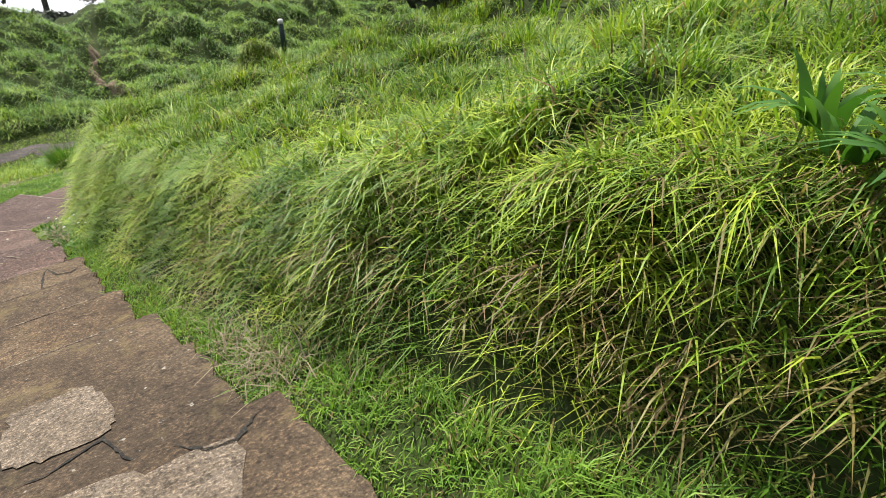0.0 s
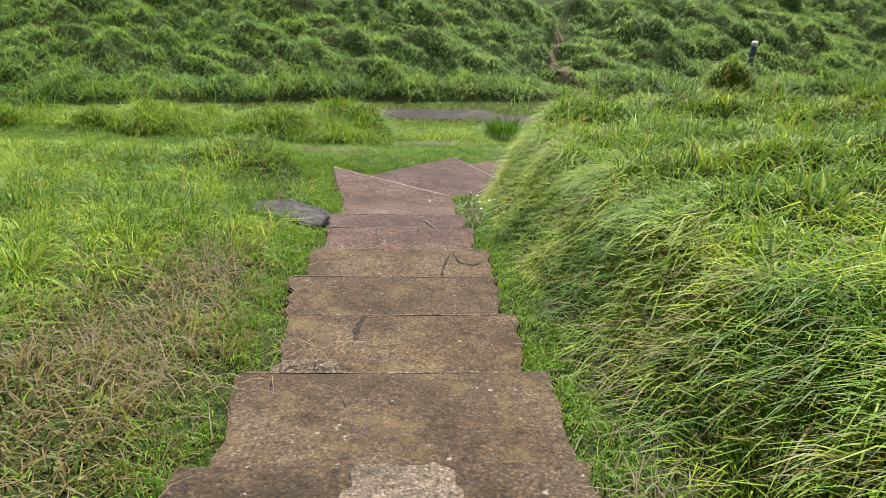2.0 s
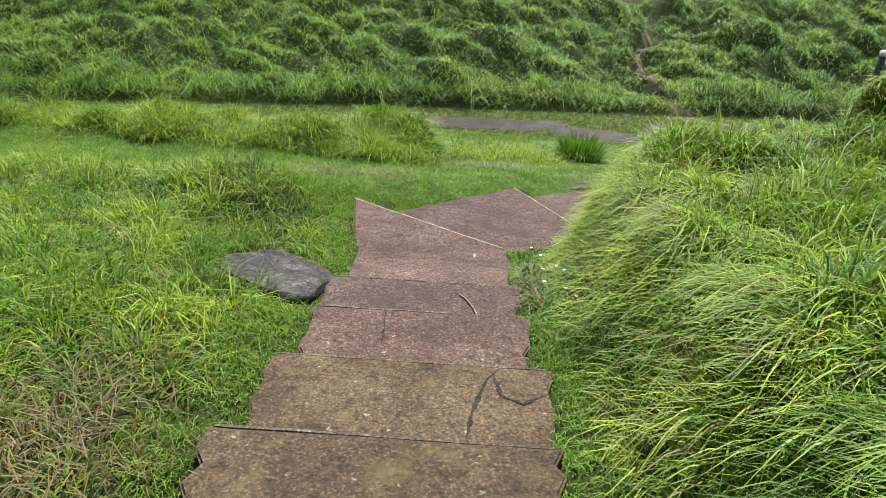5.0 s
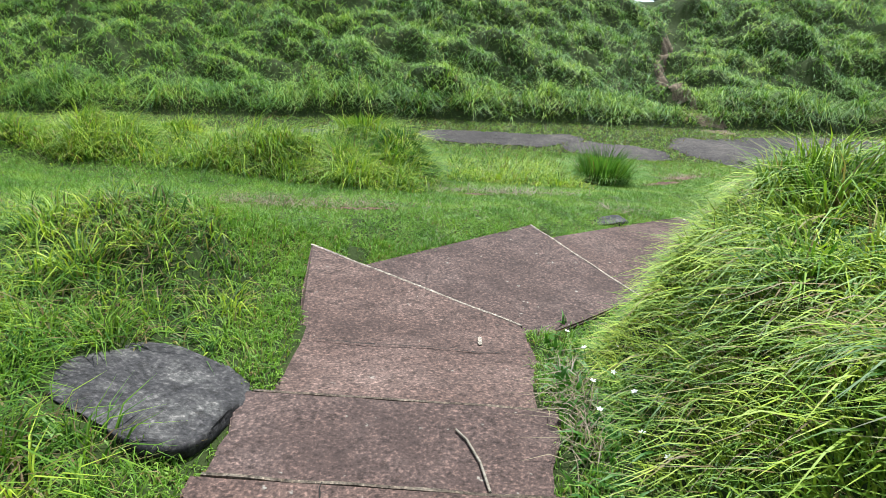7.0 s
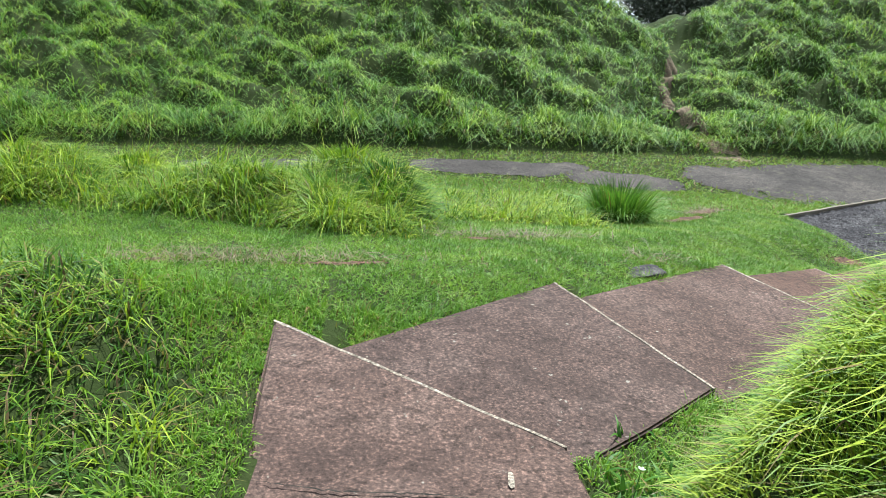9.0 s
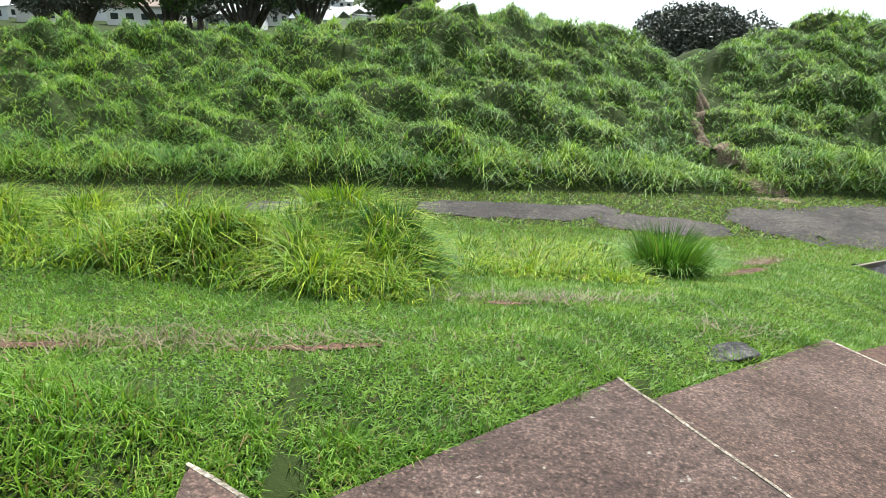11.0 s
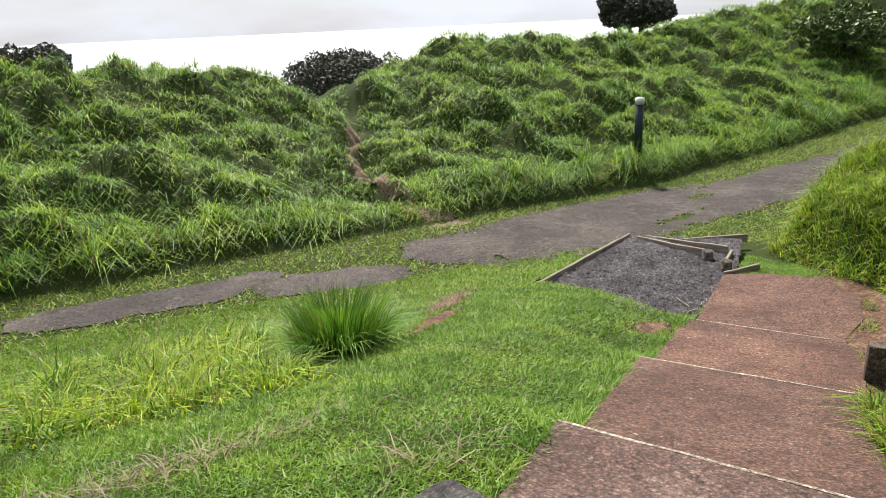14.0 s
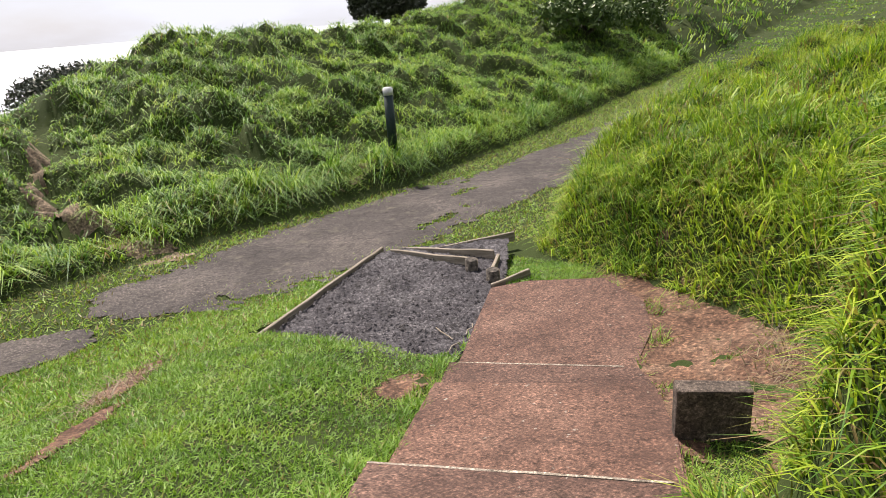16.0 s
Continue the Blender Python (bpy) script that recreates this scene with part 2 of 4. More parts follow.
def side(x, y, line):
    """Signed distance to a polyline, positive to its right as it runs."""
    x, y = np.asarray(x, float), np.asarray(y, float)
    best, sign, lead = np.full(x.shape, 1e9), np.ones(x.shape), np.zeros(x.shape)
    for (ax, ay), (bx, by) in zip(line[:-1], line[1:]):
        dx, dy = bx - ax, by - ay
        t = np.clip(((x - ax) * dx + (y - ay) * dy) / (dx * dx + dy * dy + 1e-9), 0, 1)
        d = np.hypot(x - ax - t * dx, y - ay - t * dy)
        cross = ((x - ax) * dy - (y - ay) * dx) / (math.hypot(dx, dy) + 1e-9)
        # at a shared corner the segment seen more squarely decides the side
        near = (d < best - 1e-7) | ((d < best + 1e-7) & (np.abs(cross) > lead))
        best = np.where(near, d, best)
        sign = np.where(near, np.sign(cross), sign)
        lead = np.where(near, np.abs(cross), lead)
    return best * sign


# ---- the lie of the land ----
HILL_TOE = [(2.25, -60), (2.3, -10), (2.08, -7.6), (1.97, -5), (1.92, -2.5), (1.9, -1.3), (2.5, -0.5), (3.4, 0.25), (4.6, 1.25), (5.6, 2.19), (6.2, 2.42), (6.9, 2.38), (7.8, 2.8), (8.3, 3.6), (8.7, 4.6), (8.9, 5.6), (9.3, 6.6), (11.2, 7.6), (14, 8.6), (20, 9.6), (40, 12), (90, 20)]
BANK_X, BANK_Y = [-60, -10, -4, 2.5, 6, 8, 11, 17, 30, 60, 90], [3.4, 8.6, 9.5, 10.3, 10.8, 11.2, 11.2, 12.4, 15.4, 22, 30]
CREST_X, CREST_Z = [-60, -20, -9.5, -5, -2, 1, 3.5, 5.0, 6, 7.2, 9, 11.5, 16, 25, 60], [0.9, 1.6, 1.8, 1.8, 2.1, 2.75, 2.4, 1.85, 1.45, 2.0, 2.65, 2.75, 2.3, 2.9, 5]
TRAIL = [(6.5, 10.4), (5.9, 11.4), (5.5, 12.2), (5.6, 13.5), (6.1, 15.2), (7.0, 18)]


NOSES = [(-10.4, 2.48), (-9.3, 2.17), (-8.1, 1.86), (-7.0, 1.53), (-6.02, 1.21), (-5.17, 1.02), (-4.37, 0.84), (-3.55, 0.64), (-2.78, 0.47), (-2.03, 0.26)]
LEFTS = [0.1, 0.1, 0.12, 0.14, 0.13, 0.27, 0.13, 0.19, 0.24, 0.19]
BACK_LEFTS = [0.15, 0.15, 0.18, 0.21, 0.22, 0.31, 0.2, 0.24, 0.27, 0.23]
RIGHTS = [1.7, 1.7, 1.76, 1.72, 1.76, 1.71, 1.69, 1.72, 1.66, 1.62]
landing = [(0.26, -2.05, 0.225), (1.58, -2.05, 0.225), (1.6, -1.4, 0.1), (1.54, -0.93, 0.0), (0.77, -0.46, 0.0), (0.0, 0.0, 0.0), (0.1, -0.7, 0.02), (0.24, -1.4, 0.09)]
turned = [
    [(0.3, -0.16, -0.1), (1.71, 1.16, -0.26), (2.45, -0.16, -0.18), (2.0, -0.6, -0.13), (1.56, -0.98, -0.1)],
    [(1.76, 1.06, -0.36), (3.4, 2.51, -0.68), (4.1, 1.3, -0.6), (3.2, 0.5, -0.47), (2.45, -0.18, -0.34)],
    [(3.43, 2.46, -0.79), (4.95, 3.84, -1.29), (5.7, 2.64, -1.21), (4.95, 1.95, -0.97), (4.2, 1.2, -0.74)],
    [(4.97, 3.81, -1.4), (6.0, 4.6, -1.58), (6.88, 3.5, -1.55), (6.3, 2.98, -1.43), (5.74, 2.58, -1.33)],
    [(6.02, 4.58, -1.62), (6.36, 4.88, -1.67), (7.12, 3.78, -1.63), (6.9, 3.48, -1.59)],
]
apron = [(6.42, 4.84, -1.7), (7.85, 5.95, -1.83), (8.15, 5.75, -1.8), (8.5, 5.1, -1.72), (8.25, 4.5, -1.7), (7.75, 4.08, -1.68), (7.1, 3.8, -1.68)]
STEP_ZONE = [p for k in range(1, len(NOSES)) for p in ((BACK_LEFTS[k], NOSES[k - 1][0]), (LEFTS[k] - 0.02, NOSES[k][0]))]
STEP_ZONE += [(0.27, -2.05), (0.24, -1.4), (0.1, -0.7), (0.0, 0.0), (0.3, -0.16), (1.71, 1.16), (1.76, 1.06), (3.4, 2.51), (3.43, 2.46), (4.95, 3.84), (4.97, 3.81), (6.0, 4.6), (6.36, 4.88), (7.85, 5.95), (8.15, 5.75), (8.5, 5.1), (8.25, 4.5), (7.75, 4.08), (7.12, 3.78), (6.88, 3.5), (6.3, 2.98), (5.72, 2.6), (4.95, 1.95), (4.2, 1.2), (2.45, -0.18), (1.56, -0.98), (1.58, -2.05)]
STEP_ZONE += [p for k in range(len(NOSES) - 1, 0, -1) for p in ((RIGHTS[k] + 0.02, NOSES[k][0]), (RIGHTS[k] - 0.05, NOSES[k - 1][0]))]


def inside(x, y, poly):
    x, y = np.asarray(x, float), np.asarray(y, float)
    odd = np.zeros(x.shape, bool)
    for (ax, ay), (bx, by) in zip(poly, poly[1:] + poly[:1]):
        cross = ((ay > y) != (by > y)) & (x < (bx - ax) * (y - ay) / (by - ay + 1e-12) + ax)
        odd ^= cross
    return odd


def edge_gap(x, y, poly):
    """Distance to a closed outline, negative inside."""
    d = np.abs(side(x, y, poly + poly[:1]))
    return np.where(inside(x, y, poly), -d, d)



GRAVEL = [(5.72, 6.72), (7.95, 7.82), (9.15, 6.95), (8.0, 5.9), (6.62, 5.1), (6.1, 5.68)]


RISER = 0.115
TREAD_Y = [v for (a, _), (b, _) in zip(NOSES[:-1], NOSES[1:]) for v in (a + 0.001, b)]
TREAD_Z = [v for (_, a), (_, b) in zip(NOSES[:-1], NOSES[1:]) for v in (a - RISER, b)]


def stair_height(y):
    return np.interp(y, [-60, -10, -8.2, -7.2, -6, -4.92, -3.67, -2.2, -1.3, 0], [14, 2.35, 1.9, 1.57, 1.2, 0.95, 0.68, 0.3, 0.07, 0.0])


def road_level(x):
    return np.interp(x, [-60, -6, 0, 5, 10, 17, 25, 60], [-2.0, -2.05, -2.05, -2.16, -2.18, -1.95, -1.6, 0.5])


def land(x, y):
    """Height of the bare ground."""
    x, y = np.asarray(x, float), np.asarray(y, float)
    if x.ndim == 0:
        return float(land(x.reshape(1), y.reshape(1))[0])
    plane = -0.13 * np.clip(x, 0, 8) * ease(y, -2.0, 1.5) - 0.15 * np.maximum(y, 0)
    fall = np.interp(y, [0, 1, 3, 5, 7, 8.3], [0, -0.2, -0.75, -1.35, -1.85, -2.2])
    z = np.where(y < 0, stair_height(y), 0) + np.minimum(plane, np.where(y < 0, plane, fall))
    over = z - road_level(x)
    z = np.where(over > 3, z, road_level(x) + np.log1p(np.exp(8 * np.clip(over, -6, 3))) / 8)
    # grassy shoulder beside the steps
    left = -0.12 - x
    z = z + np.interp(left, [0, 0.4, 1.0, 2.5, 6, 30], [0, 0.12, 0.28, 0.42, 0.55, 3.0]) * (1 - ease(y, -1.2, 0.9))
    z = z + 0.32 * np.exp(-(((x + 0.95) / 0.75) ** 2 + ((y + 0.55) / 0.8) ** 2))
    # long-grass island between the lawn and the road
    z = z + 0.36 * ease(-x, -0.9, -0.2) * np.exp(-(((y - 4.05) / 1.1) ** 2)) * (1 + 0.7 * wavy(x, y, 1.6, 2)) + 0.06 * np.exp(-(((x - 0.1) / 0.5) ** 2 + ((y - 3.7) / 0.55) ** 2))
    # hillside beside the steps
    d = side(x, y, HILL_TOE)
    lump = 2.2 * np.abs(wavy(x, y, 1.2, 1)) + 0.9 * np.abs(wavy(x, y, 2.6, 3)) - 1.0
    z = z + np.interp(d, [0, 0.12, 0.36, 0.7, 1.4, 3, 6, 12, 40], [0, 0.1, 0.68, 0.92, 1.1, 1.25, 1.75, 3.2, 9.0]) * (1 + 0.15 * lump) * (0.9 + 0.1 * ease(y, -5, -3) - 0.04 * ease(x, 6.8, 8.2) * (1 - ease(x, 11, 16)) + 0.1 * ease(x, 9, 12))
    # tussocky humps over the steps
    z = z + 0.34 * np.exp(-(((x - 2.75) / 0.6) ** 2 + ((y + 1.6) / 0.85) ** 2)) * ease(d, 0.1, 0.5)
    z = z + 0.2 * np.exp(-(((x - 3.9) / 0.7) ** 2 + ((y + 0.4) / 0.7) ** 2)) * ease(d, 0.1, 0.5)
    z = z + 0.12 * ease(d, 0.02, 0.16) * (1 - ease(d, 0.4, 0.9)) * (1 - ease(y, -2.6, -1.8)) * (0.7 + 0.6 * np.abs(wavy(x, y, 1.7, 6)))
    z = z + 0.75 * np.exp(-(((x - 6.35) / 0.75) ** 2 + ((y - 1.5) / 0.55) ** 2)) * ease(d, -0.1, 0.3)
    z = z + 0.95 * np.exp(-(((x - 5.8) / 0.55) ** 2 + ((y - 1.75) / 0.42) ** 2)) * ease(d, -0.02, 0.22)
    # bank beyond the road
    b = y - np.interp(x, BANK_X, BANK_Y)
    crest = np.interp(x, CREST_X, CREST_Z)
    rise = np.interp(b, [0, 0.3, 1, 2.8, 4.2, 5.6, 6.5, 9, 16, 40, 90, 160], [0, 0.12, 0.2, 0.42, 0.6, 0.88, 0.97, 0.75, 0, -4, -7, -9.5])
    lumpy = 0.36 * np.abs(wavy(x, y, 0.85, 4)) + 0.42 * np.abs(wavy(x, y, 1.9, 7)) + 0.2 * np.abs(wavy(x, y, 4.3, 5)) + 0.15 * wavy(x, y, 0.6, 2) - 0.24
    z = z + rise * crest + lumpy * ease(b, 0.1, 1.2) * (1 - ease(b, 10, 20))
    trail = np.abs(side(x, y, TRAIL))
    z = z - 0.06 * np.exp(-((trail / 0.3) ** 2)) * ease(b, 0.0, 1.0) * (1 - ease(b, 6, 9))
    # fall to the shore
    shore = ease(x + 0.056 * y, -4, 8)
    town = (1 - shore) * ease(y, 40, 85)
    z = (z - ease(y, 75, 200) * 34 * shore) * (1 - town) + town * (np.interp(y, [85, 250, 700, 1500], [-9, -17, -25, -27]) - 40 * ease(y, 900, 1300)) - ease(y, 210, 420) * 40 * shore
    z = z - 0.16 * np.exp(-(((x - 6.75) / 0.6) ** 2 + ((y - 2.8) / 0.45) ** 2))
    # sit below the steps
    gap = edge_gap(x, y, STEP_ZONE)
    lip = (1 - ease(gap, 0.08, 0.4)) * (1 - ease(y, -2.2, -1.6)) * (y > -10.4)
    z = z * (1 - lip) + (np.interp(y, TREAD_Y, TREAD_Z) - 0.035) * lip
    # turf meets the turned steps flush
    near = (gap < 1.0) & (y > -1.6) & (x > -0.6) & (side(x, y, HILL_TOE) < 0.05)
    if near.any():
        nx, ny = x[near], y[near]
        best, top = np.full(nx.shape, 1e9), np.zeros(nx.shape)
        for outline in (landing, *turned, apron):
            c = np.array(outline)
            fit = np.linalg.lstsq(np.column_stack([c[:, :2], np.ones(len(c))]), c[:, 2], rcond=None)[0]
            far_off = edge_gap(nx, ny, [(q[0], q[1]) for q in outline])
            closer = far_off < best
            best = np.where(closer, far_off, best)
            top = np.where(closer, np.clip(fit[0] * nx + fit[1] * ny + fit[2], c[:, 2].min() - 0.03, c[:, 2].max() + 0.03), top)
        w = (1 - ease(gap[near], 0.2, 1.0)) * ease(nx, -0.6, -0.05) * ease(ny, -1.6, -0.9)
        z[near] = z[near] * (1 - w) + (top - 0.028) * w
    z = z - 0.25 * ease(-gap, 0.04, 0.24)
    return np.where(edge_gap(x, y, GRAVEL) < 0.02, np.minimum(z, -1.98), z)


# asphalt patches: centre, half sizes, turn in degrees
PATCHES = [(8.8, 9.5, 3.2, 1.22, 9), (12.8, 9.75, 3.7, 0.88, 10), (19.0, 10.9, 4.8, 0.85, 12), (3.9, 8.75, 1.1, 0.42, -4), (2.7, 9.25, 0.55, 0.33, 10), (1.4, 9.0, 1.4, 0.42, 4), (-2.1, 8.55, 0.9, 0.3, 8), (-4.3, 7.9, 1.2, 0.5, 12), (-7.5, 7.2, 1.6, 0.5, 8), (6.1, 9.3, 1.0, 0.75, 10)]


def asphalt(x, y):
    """Positive on the worn asphalt."""
    x, y = np.asarray(x, float), np.asarray(y, float)
    best = np.full(x.shape, -9.0)
    for cx, cy, a, b, turn in PATCHES:
        c, s = math.cos(radians(turn)), math.sin(radians(turn))
        u, v = (x - cx) * c + (y - cy) * s, -(x - cx) * s + (y - cy) * c
        best = np.maximum(best, 1 - ((np.abs(u) / a) ** 3 + (np.abs(v) / b) ** 3) ** (1 / 3))
    best = best + 0.13 * wavy(x, y, 3.0, 5) + 0.1 * wavy(x, y, 8, 3) + 0.05 * wavy(x, y, 23, 4)
    gap = np.exp(-(((x - 9.9) / 0.8) ** 2 + ((y - 9.05 - 0.25 * (x - 9.9)) / 0.16) ** 2)) + np.exp(-(((x - 11.2) / 0.4) ** 2 + ((y - 9.9) / 0.12) ** 2))
    return best - 0.9 * gap * (0.6 + 0.6 * wavy(x, y, 9, 1))


DIRT = [(0.1, 1.3, 0.4, 0.06, 18), (-1.4, 1.0, 0.5, 0.08, 14), (1.2, 2.85, 0.24, 0.07, 12), (5.85, 4.75, 0.26, 0.17, 25), (4.6, 6.55, 0.55, 0.14, 48), (6.35, 10.9, 0.42, 0.3, -50), (5.95, 11.45, 0.8, 0.2, -62), (5.5, 12.6, 0.9, 0.18, 95), (5.8, 14.2, 1.0, 0.17, 70), (7.35, 2.85, 0.5, 0.3, 25), (6.5, 2.35, 0.35, 0.22, 0), (6.5, 3.15, 0.5, 0.26, 35), (4.1, 5.7, 0.5, 0.1, 45), (10.6, 11.75, 0.8, 0.12, 25), (7.95, 3.75, 0.8, 0.5, 48), (7.1, 3.15, 0.65, 0.5, 30), (7.3, 3.6, 0.6, 0.4, 30), (8.55, 4.7, 0.6, 0.35, 62)]


def dirt(x, y):
    x, y = np.asarray(x, float), np.asarray(y, float)
    best = np.full(x.shape, -9.0)
    for cx, cy, a, b, turn in DIRT:
        c, s = math.cos(radians(turn)), math.sin(radians(turn))
        u, v = (x - cx) * c + (y - cy) * s, -(x - cx) * s + (y - cy) * c
        best = np.maximum(best, 1 - np.hypot(u / a, v / b))
    return best + 0.3 * wavy(x, y, 7.0, 6) + 0.2 * wavy(x, y, 19, 2)


def stretch(lo, hi, step, reach, grow=1.16):
    mid = np.arange(lo, hi + step / 2, step)
    out, gap, v = [], step, 0.0
    while v < reach:
        gap *= grow
        v += gap
        out.append(v)
    out = np.array(out)
    return np.concatenate([lo - out[::-1], mid, hi + out])


def sheet(name, xs, ys, keep=None, lift=0.0, material=None, relief=0.0):
    """A sheet that follows the land, on the cells where keep is positive."""
    gx, gy = np.meshgrid(xs, ys)
    gz = land(gx, gy) + lift
    if relief:
        gz = gz + relief * (wavy(gx, gy, 14, 8) + 0.5 * wavy(gx, gy, 37, 9))
    n, m = gx.shape
    idx = np.arange(n * m).reshape(n, m)
    faces = np.stack([idx[:-1, :-1], idx[:-1, 1:], idx[1:, 1:], idx[1:, :-1]], -1).reshape(-1, 4)
    if keep is not None:
        k = keep(gx, gy).ravel()
        faces = faces[(k[faces] > 0).sum(1) >= 3]
        used = np.unique(faces)
        remap = np.zeros(n * m, int)
        remap[used] = np.arange(len(used))
        faces = remap[faces]
        verts = np.stack([gx, gy, gz], -1).reshape(-1, 3)[used]
    else:
        verts = np.stack([gx, gy, gz], -1).reshape(-1, 3)
    return from_arrays(name, verts, faces, material, True)


ground = tagged(sheet("ground", stretch(-14, 24, 0.19, 4200), stretch(-13, 19, 0.19, 4200), None, 0.0, MAT_GROUND), "dark turf and soil under the grass, sloping to the road", "ground", kind="structure")
road = tagged(sheet("road", np.arange(-10, 30, 0.04), np.arange(6.4, 14, 0.04), asphalt, 0.012, MAT_ASPHALT, 0.004), "worn dark grey asphalt track broken up by turf", "road", kind="structure")
sea = from_arrays("water", [(-4100, 120, -27), (4100, 120, -27), (4100, 4100, -27), (-4100, 4100, -27)], [(0, 1, 2, 3)], MAT_SEA)
tagged(sea, "pale glittering sea below the hill", "sea", kind="structure")
soil = tagged(sheet("bare_soil", np.arange(-4, 13, 0.04), np.arange(0, 10, 0.04), dirt, 0.008, MAT_DIRT, 0.006), "bare reddish-brown soil patches worn through the turf", "soil", kind="stuff")
trod = tagged(sheet("trodden_trail", np.arange(4, 13, 0.04), np.arange(10.04, 16, 0.04), dirt, 0.008, MAT_TRAIL, 0.006), "pale trodden earth trail climbing the bank", "trail", kind="stuff")

# ---- concrete steps ----
def slab(outline, drop=0.24, bevel=0.012):
    """A slab whose top corners are given as (x, y, z)."""
    bm = bmesh.new()
    top = [bm.verts.new(p) for p in outline]
    low = [bm.verts.new((p[0], p[1], p[2] - drop)) for p in outline]
    bm.faces.new(top)
    bm.faces.new(low[::-1])
    rim = []
    for i in range(len(top)):
        j = (i + 1) % len(top)
        bm.faces.new((top[i], low[i], low[j], top[j]))
        rim.append(bm.edges.get((top[i], top[j])))
    bmesh.ops.recalc_face_normals(bm, faces=bm.faces)
    bmesh.ops.bevel(bm, geom=rim, offset=bevel, segments=2, affect="EDGES")
    return bm


def ragged(a, b, n, amount, seed):
    """Points from a to b with a worn, uneven line."""
    out = []
    for i in range(n):
        t = i / n
        off = amount * noise.noise(Vector((a[0] + t * 7.3, seed, t * 5.1))) if i else 0
        out.append((a[0] + (b[0] - a[0]) * t + off, a[1] + (b[1] - a[1]) * t + off * 0.5, a[2] + (b[2] - a[2]) * t))
    return out


steps = empty("concrete_steps", 0.8, -3, 0.3, "weathered brown concrete steps descending the grassy slope, cracked", "steps")
steps.matrix_world = pose(0, 0, 0)
for i in range(1, len(NOSES)):
    (y0, z0), (y1, z1) = NOSES[i - 1], NOSES[i]
    xl, xr, back = LEFTS[i], RIGHTS[i], z0 - RISER
    xb, rb = BACK_LEFTS[i], xr - 0.05
    pts = ragged((xb, y0 - 0.02, back), (rb, y0 - 0.02, back), 3, 0.0, i) + ragged((rb, y0 - 0.02, back), (xr + 0.02, y1, z1), 9, 0.05, i + 3.3) + ragged((xr + 0.02, y1, z1), (xl - 0.02, y1 - 0.02, z1), 12, 0.022, i + 7.1) + ragged((xl - 0.02, y1 - 0.02, z1), (xb, y0 - 0.02, back), 9, 0.05, i + 9.4)
    part("step", slab(pts), MAT_CONCRETE if i < 8 else MAT_RED, steps)
part("step", slab(landing), MAT_RED, steps)
for n, pts in enumerate(turned):
    part("step", slab(pts, 0.3), MAT_RED if n < 2 else MAT_RUST, steps)
part("step", slab(apron, 0.3), MAT_RUST, steps)

def strip(name, ax, ay, az, bx, by, bz, wide, high, material, seed, label):
    """A worn narrow strip along a step's nose, a few millimetres proud."""
    a, b = Vector((ax, ay, az)), Vector((bx, by, bz))
    across = (b - a).cross(Vector((0, 0, 1))).normalized()
    bm = bmesh.new()
    rows = []
    for i in range(25):
        t = i / 24
        p = a.lerp(b, t)
        w = wide * (0.7 + 0.6 * abs(noise.noise(Vector((t * 9, seed, 0)))))
        off = across * 0.008 * noise.noise(Vector((t * 6, seed, 4)))
        rows.append([bm.verts.new(p + off + across * sx * w / 2 + Vector((0, 0, hz))) for sx, hz in ((-1, -0.03), (-1, high), (1, high), (1, -0.03))])
    for q, r2 in zip(rows[:-1], rows[1:]):
        for k in range(3):
            bm.faces.new((q[k], q[k + 1], r2[k + 1], r2[k]))
    return part(name, bm, material, steps, label)


for n, q in enumerate(((0.0, -0.01, 0.0, 1.54, -0.93, 0.0), (1.71, 1.15, -0.26, 2.45, -0.16, -0.18), (3.4, 2.5, -0.68, 4.1, 1.3, -0.6), (4.95, 3.83, -1.29, 5.7, 2.65, -1.21), (6.4, 4.81, -1.67, 7.05, 3.85, -1.63))):
    strip("nosing", *q, 0.02, 0.003, MAT_EDGE, n, "pale worn nosing")
for n in range(4, len(NOSES)):
    ny, nz = NOSES[n]
    strip("nosing", LEFTS[n] + 0.02, ny - 0.018, nz, RIGHTS[n] - 0.02, ny - 0.006, nz, 0.018, 0.002, MAT_NOSE, n + 20, "scuffed lighter nosing")


# ---- wear on the steps ----
def tread(y):
    """Height of the straight flight's surface."""
    for (y0, z0), (y1, z1) in zip(NOSES[:-1], NOSES[1:]):
        if y <= y1:
            return z1 + (z0 - RISER - z1) * (y1 - y) / (y1 - y0)
    return 0.225 * min(1, max(0, -y - 0.9) / 1.15)


